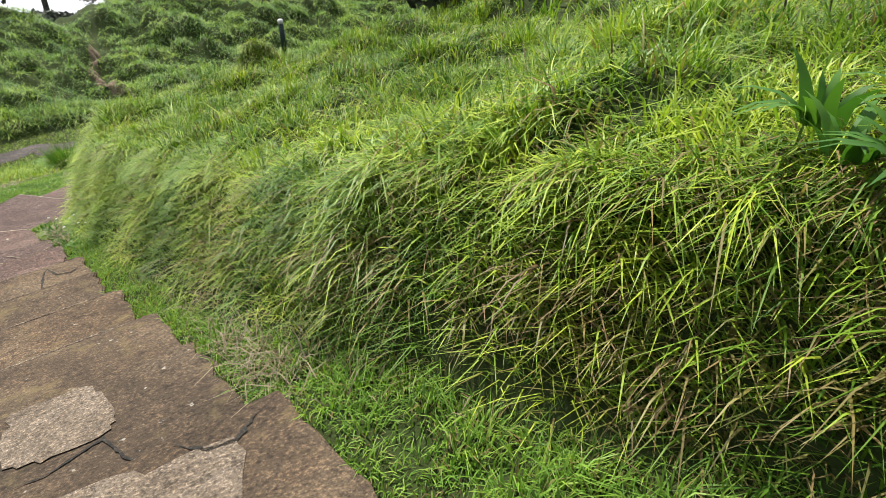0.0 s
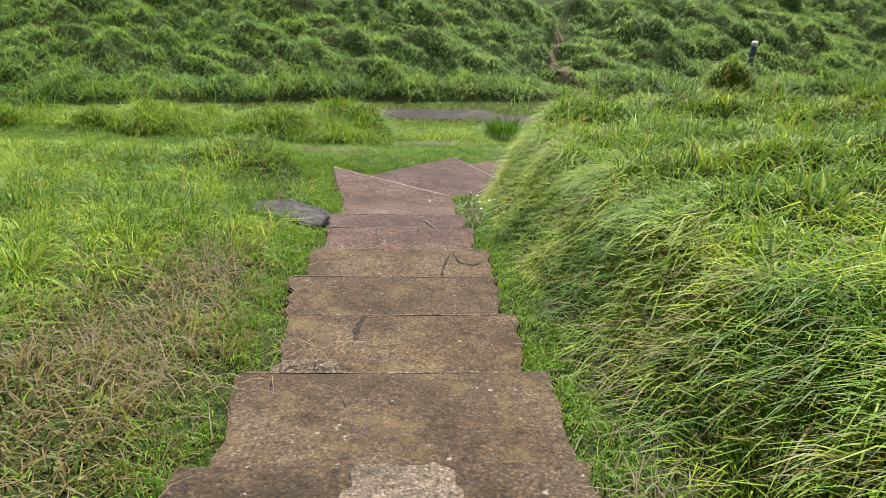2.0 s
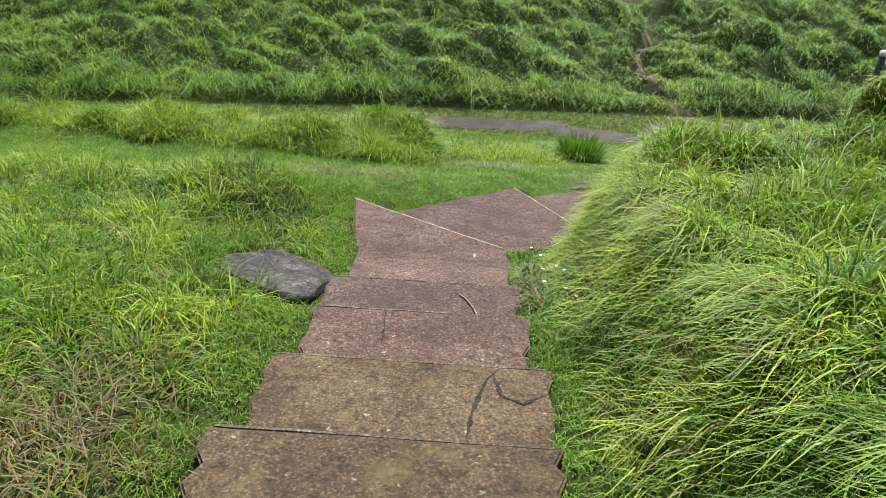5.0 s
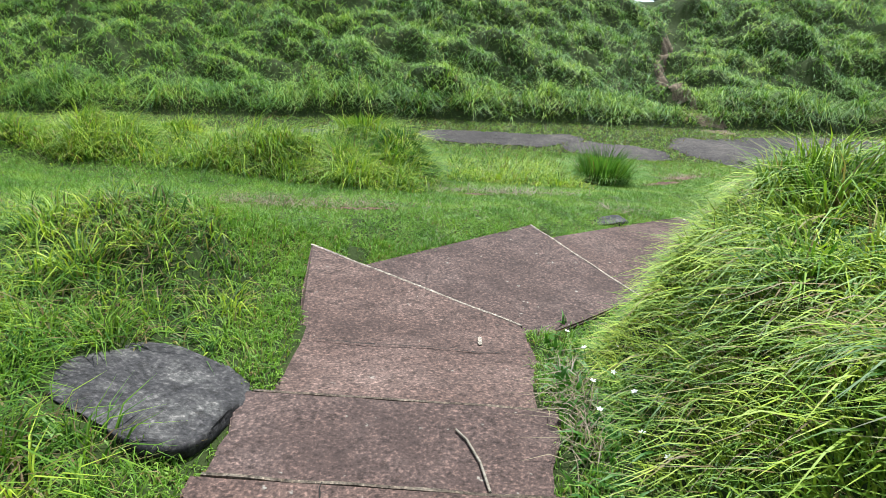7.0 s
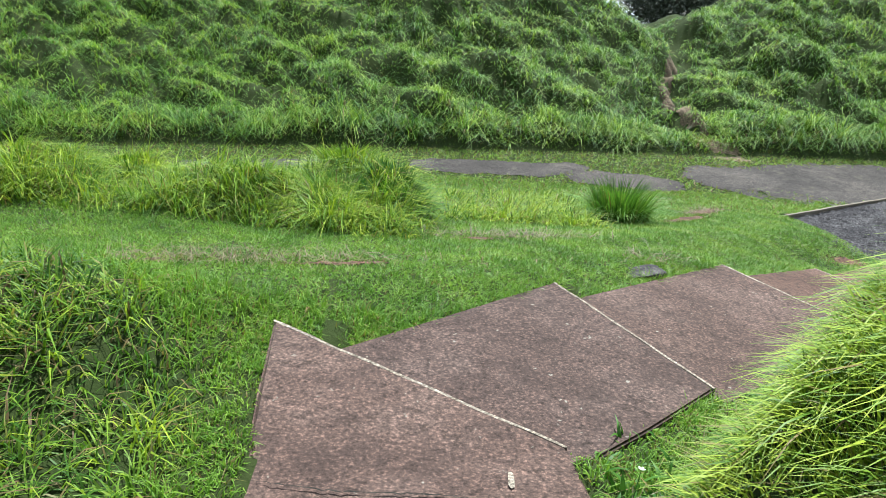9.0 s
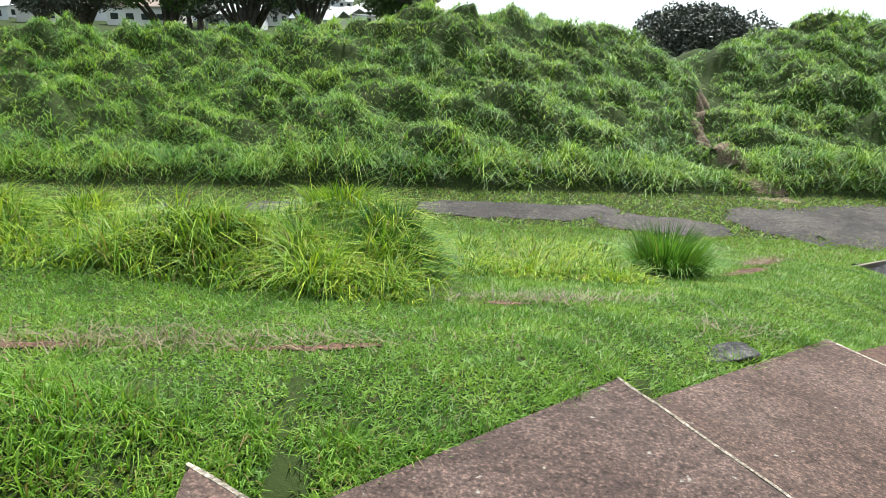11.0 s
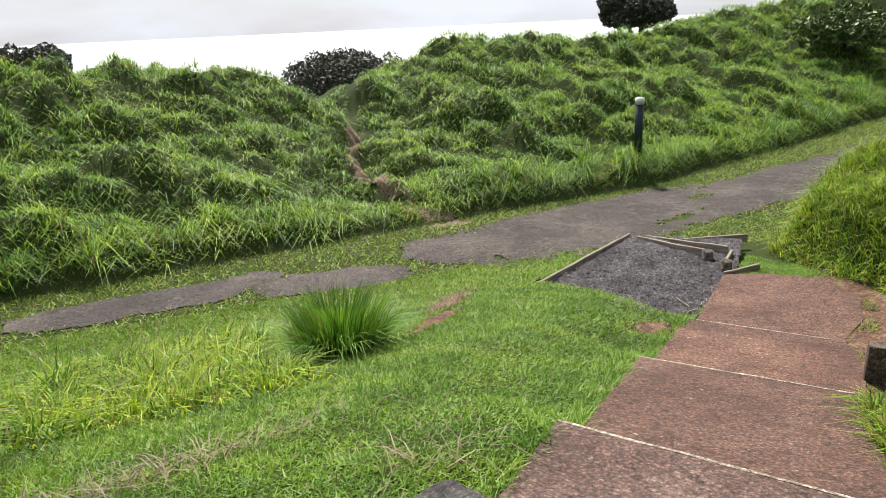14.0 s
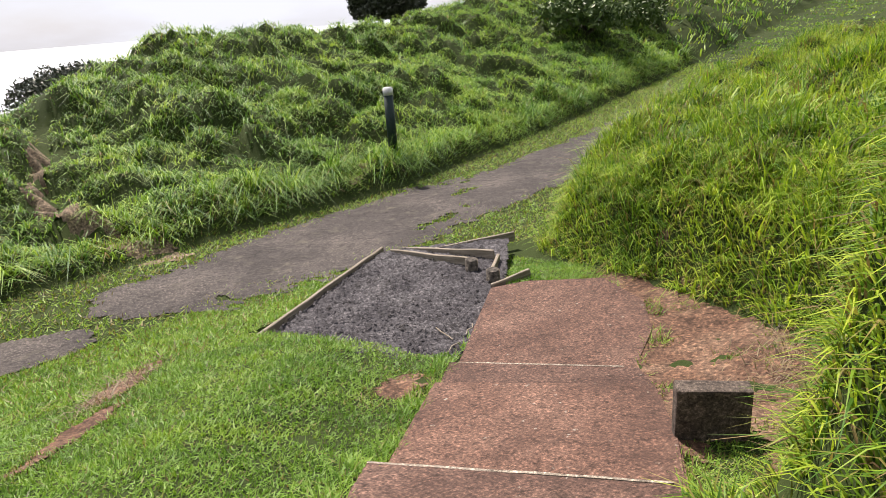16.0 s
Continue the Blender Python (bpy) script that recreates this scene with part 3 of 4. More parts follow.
def crack(points, wide, material, label, seed, lift=0.003):
    """A jagged line through the points, tapering at its ends."""
    bm = bmesh.new()
    line = []
    for (ax, ay), (bx, by) in zip(points[:-1], points[1:]):
        n = max(2, int(math.hypot(bx - ax, by - ay) / 0.025))
        line += [(ax + (bx - ax) * i / n, ay + (by - ay) * i / n) for i in range(n)]
    line.append(points[-1])
    last = None
    for i, (px, py) in enumerate(line):
        d = Vector(line[min(i + 1, len(line) - 1)]) - Vector(line[max(i - 1, 0)])
        a = Vector((-d.y, d.x)).normalized()
        jit = 0.012 * noise.noise(Vector((i * 0.9, seed, 0)))
        w = wide * (0.35 + abs(noise.noise(Vector((i * 0.35, seed, 5)))) * 1.6) * min(1, 4 * i / len(line) + 0.1, 4 * (len(line) - 1 - i) / len(line) + 0.1)
        q = []
        for sgn in (-1, 1):
            x0, y0 = px + a.x * (jit + sgn * w / 2), py + a.y * (jit + sgn * w / 2)
            q.append(bm.verts.new((x0, y0, tread(y0) + lift)))
        if last:
            bm.faces.new((last[0], last[1], q[1], q[0]))
        last = q
    return part("crack", bm, material, steps, label)


def blotch(name, cx, cy, rx, ry, material, label, seed, lift=0.004, sides=40):
    """A thin uneven skin on the tread."""
    bm = bmesh.new()
    ring = []
    for i in range(sides):
        a = 2 * math.pi * i / sides
        k = 1 + 0.28 * noise.noise(Vector((math.cos(a) * 1.4, math.sin(a) * 1.4, seed))) + 0.12 * noise.noise(Vector((math.cos(a) * 5, math.sin(a) * 5, seed)))
        c, q = math.cos(a), math.sin(a)
        px, py = cx + rx * k * math.copysign(abs(c) ** 0.6, c), cy + ry * k * math.copysign(abs(q) ** 0.6, q)
        ring.append(bm.verts.new((px, py, tread(py) + lift)))
    mid = bm.verts.new((cx, cy, tread(cy) + lift))
    for i in range(sides):
        bm.faces.new((ring[i], ring[(i + 1) % sides], mid))
    return part(name, bm, material, steps, label)


blotch("repair_patch", 0.99, -7.33, 0.24, 0.31, MAT_PALE, "pale concrete repair", 1.0)
blotch("repair_patch", 0.85, -8.55, 0.6, 0.36, MAT_PALE, "pale rough broken concrete", 2.0, 0.003)
blotch("chip", 1.28, -1.22, 0.013, 0.055, MAT_EDGE, "white chip mark", 5.0, 0.003, 16)
blotch("chip", 0.46, -5.86, 0.2, 0.12, MAT_PALE, "pale broken edge", 6.0, 0.004)
crack([(0.71, -7.74), (0.87, -7.76), (0.99, -7.71), (1.12, -7.66), (1.16, -7.92), (1.29, -8.06)], 0.03, MAT_DARK, "dark crack", 1)
crack([(1.3, -8.15), (1.4, -8.3), (1.5, -8.32), (1.63, -8.21), (1.69, -8.19)], 0.025, MAT_DARK, "dark crack", 2)
crack([(0.69, -5.52), (0.7, -5.35), (0.735, -5.2)], 0.04, MAT_DARK, "dark crack", 3)
crack([(1.28, -4.2), (1.3, -4.0), (1.37, -3.7), (1.44, -3.58)], 0.032, MAT_DARK, "dark crack", 4)
crack([(1.4, -3.6), (1.45, -3.84), (1.56, -3.9), (1.68, -3.8)], 0.03, MAT_DARK, "dark crack", 5)
crack([(0.74, -3.25), (0.72, -2.95), (0.7, -2.72)], 0.012, MAT_DARK, "dark crack", 6)
crack([(0.2, -1.33), (0.6, -1.37), (1.0, -1.35), (1.3, -1.38), (1.58, -1.31)], 0.012, MAT_DARK, "thin dark joint", 7)


def twig(points, r, label):
    cu = bpy.data.curves.new("twig", "CURVE")
    cu.dimensions, cu.bevel_depth, cu.bevel_resolution = "3D", r, 2
    sp = cu.splines.new("POLY")
    sp.points.add(len(points) - 1)
    for q, c in zip(sp.points, points):
        q.co = (*c, 1)
    me = bpy.data.meshes.new_from_object(bpy.data.objects.new("twig", cu))
    me.materials.clear()
    me.materials.append(MAT_TIMBER)
    return tagged(new("twig", me), label, "twig")


twig([(px, py, tread(py) + 0.008) for px, py in ((1.18, -2.26), (1.23, -2.33), (1.29, -2.48), (1.33, -2.66))], 0.006, "thin pale curved twig lying on the steps")
for n, (px, py) in enumerate(((6.75, 5.3), (6.9, 5.55), (6.6, 5.2), (7.1, 5.45))):
    a = n * 1.3
    twig([(px + d * math.cos(a), py + d * math.sin(a) + 0.04 * math.sin(d * 20), -1.85) for d in (-0.12, -0.05, 0.03, 0.12)], 0.006, "short pale broken twig lying on the gravel")


# ---- things beside the steps ----
def stone(name, x, y, z, sx, sy, sz, turn, seed, label, lean=(0, 0)):
    bm = bmesh.new()
    bmesh.ops.create_icosphere(bm, subdivisions=4, radius=1.0)
    for v in bm.verts:
        c = v.co.copy()
        flat = Vector((max(-0.82, min(0.82, c.x)), max(-0.8, min(0.8, c.y)), max(-0.6, min(0.42, c.z))))
        flat += noise.noise_vector(c * 1.6 + Vector((seed, 0, 0))) * 0.14 + noise.noise_vector(c * 5 + Vector((seed, 2, 0))) * 0.03
        v.co = Vector((flat.x * sx, flat.y * sy, flat.z * sz))
    for f in bm.faces:
        f.smooth = True
    ob = part(name, bm, MAT_ROCK)
    ob.matrix_world = pose(x, y, z, lean[0], lean[1], turn)
    return tagged(ob, label, "rock")


stone("rock", -0.21, -2.22, 0.31, 0.5, 0.46, 0.15, -20, 1.3, "flat dark grey basalt boulder set in the grass beside the steps", (-15, 5))
stone("flat_stone", 2.53, 2.0, land(2.53, 2.0) - 0.005, 0.24, 0.16, 0.05, 15, 4.1, "low flat grey-brown stone showing through the lawn", (-9, -5))

post = empty("bollard", 11.2, 11.85, 0, "dark green round timber bollard with a pale grey cap", "bollard")
post.location.z = -1.46


def round_post(r, z0, z1, bevel=0.02, sides=20):
    bm = bmesh.new()
    bmesh.ops.create_cone(bm, cap_ends=True, segments=sides, radius1=r, radius2=r, depth=z1 - z0)
    bmesh.ops.translate(bm, vec=(0, 0, (z0 + z1) / 2), verts=bm.verts)
    rim = [e for e in bm.edges if all(v.co.z > z1 - 1e-4 for v in e.verts)]
    bmesh.ops.bevel(bm, geom=rim, offset=bevel, segments=2, affect="EDGES")
    for f in bm.faces:
        f.smooth = len(f.verts) == 4
    return bm


part("shaft", round_post(0.085, -0.2, 0.84, 0.004), MAT_POST, post)
part("cap", round_post(0.092, 0.842, 0.98, 0.02), MAT_CAP, post, "pale grey cap")

block = part("concrete_block", rumple(box(0.37, 0.11, 0.6, 0.012), 0.004, 9), MAT_BLOCK)
block.matrix_world = pose(6.45, 2.9, -1.45, 4, 0, -50)
tagged(block, "dark stained upright concrete slab beside the steps", "concrete block")


def board(name, ax, ay, az, bx, by, bz, high=0.14, thick=0.036, seed=0.0):
    """A timber edging board from a to b; its top follows the two ends."""
    a, b = Vector((ax, ay, az)), Vector((bx, by, bz))
    long = (b - a).length
    bm = box(long, thick, high, 0.006, 1)
    bmesh.ops.subdivide_edges(bm, edges=[e for e in bm.edges if abs(e.verts[0].co.x - e.verts[1].co.x) > long * 0.6], cuts=10)
    rumple(bm, 0.009, 3.5, seed)
    ob = part(name, bm, MAT_TIMBER)
    mid = (a + b) / 2
    d = (b - a).normalized()
    ob.matrix_world = Matrix.Translation((mid.x, mid.y, mid.z - high / 2)) @ d.to_track_quat("X", "Z").to_matrix().to_4x4()
    return tagged(ob, "grey weathered timber edging board around the gravel", "timber edging", "edging boards")


board("edging_board", 5.7, 6.68, -1.8, 7.95, 7.85, -1.82, 0.16, 0.036, 1)
board("edging_board", 5.68, 6.62, -1.8, 6.2, 5.6, -1.84, 0.16, 0.036, 2)
board("edging_board", 7.98, 7.72, -1.84, 8.2, 6.62, -1.76, 0.16, 0.036, 3)
board("edging_board", 8.15, 7.72, -1.85, 8.52, 6.56, -1.76, 0.16, 0.036, 4)
board("edging_board", 8.35, 7.4, -1.86, 9.3, 7.0, -1.82, 0.12, 0.036, 5)
board("edging_board", 8.52, 6.5, -1.78, 8.12, 6.2, -1.78, 0.14, 0.036, 6)
board("edging_board", 7.88, 5.96, -1.8, 8.3, 5.84, -1.74, 0.1, 0.036, 7)
for px, py in ((8.14, 6.52), (8.06, 6.12)):
    stump = part("timber_stump", rumple(round_post(0.07, -0.25, 0.06, 0.01, 12), 0.006, 8, px), MAT_BARK)
    stump.matrix_world = pose(px, py, -1.8, 3, -4, 20)
    tagged(stump, "short dark timber stump at the corner of the gravel bed", "stump", "edging stumps")

gravel = sheet("gravel_bed", np.arange(5.5, 9.5, 0.03), np.arange(5.0, 8.0, 0.03), lambda x, y: -edge_gap(x, y, GRAVEL), 0.0, MAT_GRAVEL, 0.0)
gv = np.empty(len(gravel.data.vertices) * 3, np.float32)
gravel.data.vertices.foreach_get("co", gv)
gv = gv.reshape(-1, 3)
gv[:, 2] = -1.87 + 0.03 * (gv[:, 0] - 7) * 0.3 + 0.012 * wavy(gv[:, 0], gv[:, 1], 13, 3) + 0.006 * np.random.default_rng(3).standard_normal(len(gv))
gravel.data.vertices.foreach_set("co", gv.ravel())
tagged(gravel, "dark grey gravel bed framed by timber boards", "gravel", kind="stuff")


def chips(name, xs, ys, zs, size, material, seed):
    """Loose stones, three-sided lumps joined into one mesh."""
    r = np.random.default_rng(seed)
    n = len(xs)
    base = np.array([(1, 0, 0), (-0.5, 0.87, 0), (-0.5, -0.87, 0), (0, 0, 0.9)])
    a = r.uniform(0, 6.28, n)
    s = size * r.uniform(0.5, 1.5, n)
    v = base[None] * s[:, None, None] * r.uniform(0.6, 1.3, (n, 4, 1))
    c, q = np.cos(a)[:, None], np.sin(a)[:, None]
    v = np.stack([v[..., 0] * c - v[..., 1] * q, v[..., 0] * q + v[..., 1] * c, v[..., 2]], -1)
    v += np.stack([xs, ys, zs], -1)[:, None]
    tri = np.array([(0, 1, 3), (1, 2, 3), (2, 0, 3)])
    f = (np.arange(n)[:, None, None] * 4 + tri[None]).reshape(-1, 3)
    return from_arrays(name, v.reshape(-1, 3), f, material)


r = np.random.default_rng(11)
cx, cy = r.uniform(5.6, 9.3, 9000), r.uniform(5.0, 7.9, 9000)
ok = inside(cx, cy, GRAVEL)
cx, cy = cx[ok], cy[ok]
tagged(chips("gravel_stones", cx, cy, np.full(len(cx), -1.857), 0.014, MAT_GRAVEL, 5), "loose dark grey gravel stones in the bed", "gravel", kind="stuff")


# ---- grass ----
def dry_patches(x, y):
    """How dead the growth is: brown swards beside the steps, straw along worn edges."""
    d = np.exp(-(((x + 0.5) / 0.55) ** 2 + ((y + 6.0) / 0.9) ** 2)) * 1.4
    d += 0.8 * np.exp(-(((x + 0.35) / 0.35) ** 2 + ((y + 4.6) / 0.7) ** 2))
    d += 1.2 * np.exp(-(((x + 0.6) / 0.6) ** 2 + ((y + 7.4) / 0.7) ** 2))
    d += 0.25 * np.exp(-(((x + 0.9) / 0.35) ** 2 + ((y + 0.9) / 0.4) ** 2))
    d += 0.9 * np.clip(dirt(x, y) + 0.55, 0, 1)
    return np.clip(d, 0, 1)


def blades(name, x, y, z, high, wide, lean, dry, material, seed, wind=(0.3, -0.25), droop=0.55, joints=2, bend=None, tone=None):
    """Tapered bending leaves, one per point, joined into one mesh."""
    r = np.random.default_rng(seed)
    n = len(x)
    a = r.uniform(0, 2 * np.pi, n)
    bend = np.stack([np.cos(a), np.sin(a)], -1) * (1 if bend is None else 0.5) + np.array(wind) + (0 if bend is None else bend)
    bend /= np.linalg.norm(bend, axis=1, keepdims=True) + 1e-6
    turn = r.uniform(-0.9, 0.9, n)
    across = np.stack([-bend[:, 1] * np.cos(turn) + bend[:, 0] * np.sin(turn), bend[:, 0] * np.cos(turn) + bend[:, 1] * np.sin(turn)], -1)
    lean = lean * r.uniform(0.35, 1.5, n)
    rows = []
    levels = np.linspace(0, 1, joints + 1)
    for t in levels:
        out = high * lean * t ** 1.7
        up = high * (t - droop * lean * t ** 2.6)
        mid = np.stack([x + bend[:, 0] * out, y + bend[:, 1] * out, z + up], -1)
        w = wide * (1 - 0.92 * t ** 1.4) * 0.5
        if t < 1:
            off = np.concatenate([across * w[:, None], np.zeros((n, 1))], 1)
            rows += [mid - off, mid + off]
        else:
            rows.append(mid)
    v = np.stack(rows, 1)
    k = v.shape[1]
    tris = []
    for j in range(joints - 1):
        o = 2 * j
        tris += [(o, o + 1, o + 3), (o, o + 3, o + 2)]
    tris.append((k - 3, k - 2, k - 1))
    f = (np.arange(n)[:, None, None] * k + np.array(tris)[None]).reshape(-1, 3)
    ob = from_arrays(name, v.reshape(-1, 3), f, material, True)
    at = ob.data.attributes.new("dry", "FLOAT", "POINT")
    at.data.foreach_set("value", np.repeat(((r.random(n) < dry) * r.uniform(0.55, 1, n)).astype(np.float32), k))
    at = ob.data.attributes.new("tone", "FLOAT", "POINT")
    at.data.foreach_set("value", np.repeat((np.full(n, 0.5) if tone is None else tone).astype(np.float32), k))
    return ob


def clumps(n, per, spread, x0, x1, y0, y1, density, seed):
    """Blades gathered in tussocks: places, outward lean, tone and vigour shared by each tussock."""
    r = np.random.default_rng(seed)
    cx, cy = scatter(n, x0, x1, y0, y1, density, seed + 500)
    m = len(cx)
    tone, vigour = np.clip(r.normal(0.5, 0.3, m), 0, 1), r.uniform(0.45, 1.25, m)
    who = np.repeat(np.arange(m), per)
    off = r.normal(0, spread, (len(who), 2))
    x, y = cx[who] + off[:, 0], cy[who] + off[:, 1]
    ok = r.random(len(x)) < density(x, y)
    full = vigour[who] * np.clip(1.2 - 0.25 * np.hypot(off[:, 0], off[:, 1]) / spread, 0.45, 1.2)
    return x[ok], y[ok], (off / spread * 0.9)[ok], tone[who][ok], full[ok]


def scatter(n, x0, x1, y0, y1, density, seed):
    """Random points kept with probability density(x, y)."""
    r = np.random.default_rng(seed)
    x, y = r.uniform(x0, x1, n), r.uniform(y0, y1, n)
    ok = r.random(n) < density(x, y)
    return x[ok], y[ok]


def off_path(x, y):
    worn = edge_gap(x, y, STEP_ZONE) + 0.03 * wavy(x, y, 9, 2) > -0.015
    worn &= ((x + 0.21) / 0.42) ** 2 + ((y + 2.22) / 0.38) ** 2 > 1
    return worn & ~inside(x, y, GRAVEL) & (asphalt(x, y) < 0.02)


def bank_at(x, y):
    return y - np.interp(x, BANK_X, BANK_Y)


def island(x, y):
    """The uncut strip between lawn and road, 0 to 1."""
    a = ease(0.85 - x, 0, 0.5) * ease(y + 0.12 * x, 2.25, 2.9) * (1 - ease(y, 5.6, 6.4))
    b = 0.75 * ease(x, 0.4, 0.9) * (1 - ease(x, 2.4, 3.1)) * ease(y, 4.0, 4.6) * (1 - ease(y, 6.6, 7.2))
    return np.maximum(a, b)


def long_zone(x, y):
    hill = side(x, y, HILL_TOE) > np.where(y < 1.0, 0.13 + 0.09 * wavy(x, y, 4, 3), 0.02)
    left = (x < -0.15 - 0.12 * wavy(x, y, 3, 5)) & (y < -0.1 + 0.3 * wavy(x, y, 2, 3) - 0.35 * np.clip(x + 1.6, 0, 1.6))
    return hill | left


def tussock(x, y, s, seed):
    return np.clip(0.5 + 0.5 * wavy(x, y, s, seed) + 0.25 * wavy(x, y, s * 2.7, seed + 2), 0, 1)


# long grass on the slopes beside the steps
def near_slopes(x, y):
    return long_zone(x, y) & off_path(x, y) & (x < 4.2 + 0.36 * (y + 11)) & (x > -3.6 - 0.1 * (y + 11))


x, y, out, tone, vig = clumps(5600, 46, 0.085, -4.5, 7.5, -11, 2.8, near_slopes, 21)
r = np.random.default_rng(1)
dr = dry_patches(x, y)
h = (0.15 + 0.16 * tussock(x, y, 2.4, 1)) * vig * r.uniform(0.5, 1.25, len(x)) * np.clip(0.6 + np.abs(side(x, y, HILL_TOE)) * 0.8, 0.5, 1) * (1 - 0.5 * dr)
tagged(blades("long_grass", x, y, land(x, y) - 0.01, h, 0.007 + 0.008 * r.random(len(x)), np.full(len(x), 0.95), 0.06 + 0.2 * (vig < 0.6) + 0.8 * dr, MAT_LONG, 2, (0.1, -0.15), joints=2, bend=out, tone=tone), "tall yellow-green grass leaning over the slopes beside the steps", "grass", kind="stuff")
# matted growth and dead straw between the tussocks
x, y = scatter(150000, -4.5, 7.5, -11, 2.8, near_slopes, 121)
h = np.random.default_rng(122).uniform(0.06, 0.16, len(x))
tagged(blades("matted_grass", x, y, land(x, y) - 0.005, h, np.full(len(x), 0.011), np.full(len(x), 1.4), np.clip(0.14 + 0.26 * wavy(x, y, 1.9, 7) + 0.6 * dry_patches(x, y), 0.03, 1), MAT_LONG, 123, (0, 0), 0.5, tone=tussock(x, y, 2.2, 9) * 0.6), "matted low grass and straw under the tussocks", "grass", kind="stuff")
# the steep face above the path
x, y, out, tone, vig = clumps(8200, 36, 0.07, 1.7, 6.4, -11.4, 2.4, lambda x, y: (side(x, y, HILL_TOE) > 0.1 + 0.07 * wavy(x, y, 4, 3)) & (side(x, y, HILL_TOE) < 0.75) & off_path(x, y), 29)
r = np.random.default_rng(12)
dr = dry_patches(x, y)
h = (0.16 + 0.13 * tussock(x, y, 3.1, 5)) * vig * r.uniform(0.5, 1.25, len(x))
tagged(blades("overhanging_grass", x, y, land(x, y) - 0.01, h * 0.85, 0.008 + 0.009 * r.random(len(x)), np.full(len(x), 1.1), 0.1 + 0.45 * (side(x, y, HILL_TOE) < 0.25) * (y < -6) + 0.25 * (y < -8.6) + 0.7 * dr, MAT_LONG, 12, (-0.45, -0.1), 0.75, joints=3, bend=out, tone=tone), "drooping grass hanging over the steep face beside the steps", "grass", kind="stuff")
# dead straw and short growth on the undercut foot of the slope
x, y = scatter(60000, 1.7, 3.4, -11, 0.2, lambda x, y: (side(x, y, HILL_TOE) > 0.02) & (side(x, y, HILL_TOE) < 0.5) & off_path(x, y), 131)
h = np.random.default_rng(132).uniform(0.07, 0.2, len(x))
tagged(blades("undercut_grass", x, y, land(x, y) - 0.005, h, np.full(len(x), 0.01), np.full(len(x), 1.2), np.clip(0.24 + 0.35 * wavy(x, y, 2.1, 5), 0.05, 0.8), MAT_LONG, 133, (-0.7, -0.1), 0.6, tone=tussock(x, y, 2.4, 8)), "short grass and dead straw on the undercut foot of the slope", "grass", kind="stuff")
# farther slopes
x, y, out, tone, vig = clumps(7000, 14, 0.12, -12, 16, -9, 9, lambda x, y: long_zone(x, y) & ~near_slopes(x, y) & off_path(x, y) & (x < 12), 27)
h = (0.22 + 0.2 * tussock(x, y, 1.4, 1)) * vig * np.random.default_rng(8).uniform(0.5, 1.25, len(x))
tagged(blades("slope_grass", x, y, land(x, y), h, np.full(len(x), 0.03), np.full(len(x), 0.8), np.full(len(x), 0.05), MAT_LONG, 8, bend=out, tone=tone), "tall grass covering the upper slopes", "grass", kind="stuff")
# the hillside ahead
x, y, out, tone, vig = clumps(9000, 20, 0.11, 6.5, 22, 1.5, 12, lambda x, y: (side(x, y, HILL_TOE) > -0.03) & (side(x, y, HILL_TOE) < 6), 22)
t = tussock(x, y, 2.0, 4)
h = (0.2 + 0.24 * t) * vig * np.random.default_rng(2).uniform(0.5, 1.25, len(x))
tagged(blades("hillside_grass", x, y, land(x, y), h, np.full(len(x), 0.015), np.full(len(x), 0.9), 0.12 + 0.25 * (t < 0.3), MAT_LONG, 3, (-0.2, -0.1), bend=out, tone=tone), "tall yellow-green grass on the hillside above the track", "grass", kind="stuff")
# the foot of the hillside
x, y, out, tone, vig = clumps(5200, 22, 0.08, 6.2, 13, 1.6, 8.6, lambda x, y: (side(x, y, HILL_TOE) > 0.0) & (side(x, y, HILL_TOE) < 1.1), 72)
h = (0.2 + 0.14 * tussock(x, y, 2.6, 4)) * vig * np.random.default_rng(17).uniform(0.5, 1.25, len(x))
tagged(blades("foot_grass", x, y, land(x, y) - 0.01, h, np.full(len(x), 0.013), np.full(len(x), 1.0), 0.12 + 0.25 * (vig < 0.7), MAT_LONG, 17, (-0.3, 0.1), 0.65, bend=out, tone=tone), "drooping yellow-green grass along the foot of the hillside", "grass", kind="stuff")
# beyond the bend of the track
x, y, out, tone, vig = clumps(4200, 12, 0.25, 18, 60, 2, 46, lambda x, y: ((bank_at(x, y) > -4) & (bank_at(x, y) < 12) & (x > 24) & (asphalt(x, y) < 0.02)) | ((side(x, y, HILL_TOE) > 0) & (side(x, y, HILL_TOE) < 10)), 70)
h = np.where(bank_at(x, y) < 0, 0.12, 0.42) * vig * np.random.default_rng(14).uniform(0.5, 1.25, len(x))
tagged(blades("far_grass", x, y, land(x, y), h, np.full(len(x), 0.06), np.full(len(x), 0.8), np.full(len(x), 0.05), MAT_BANK, 15, bend=out, tone=tone), "rough green grass on the banks beyond the bend", "grass", kind="stuff")
# the mown lawn
def lawn(x, y):
    return off_path(x, y) & ~long_zone(x, y) & (bank_at(x, y) < -0.3) & (dirt(x, y) < 0.05 + 0.35 * np.random.default_rng(77).random(np.shape(x)) ** 2) & (island(x, y) < 0.8)


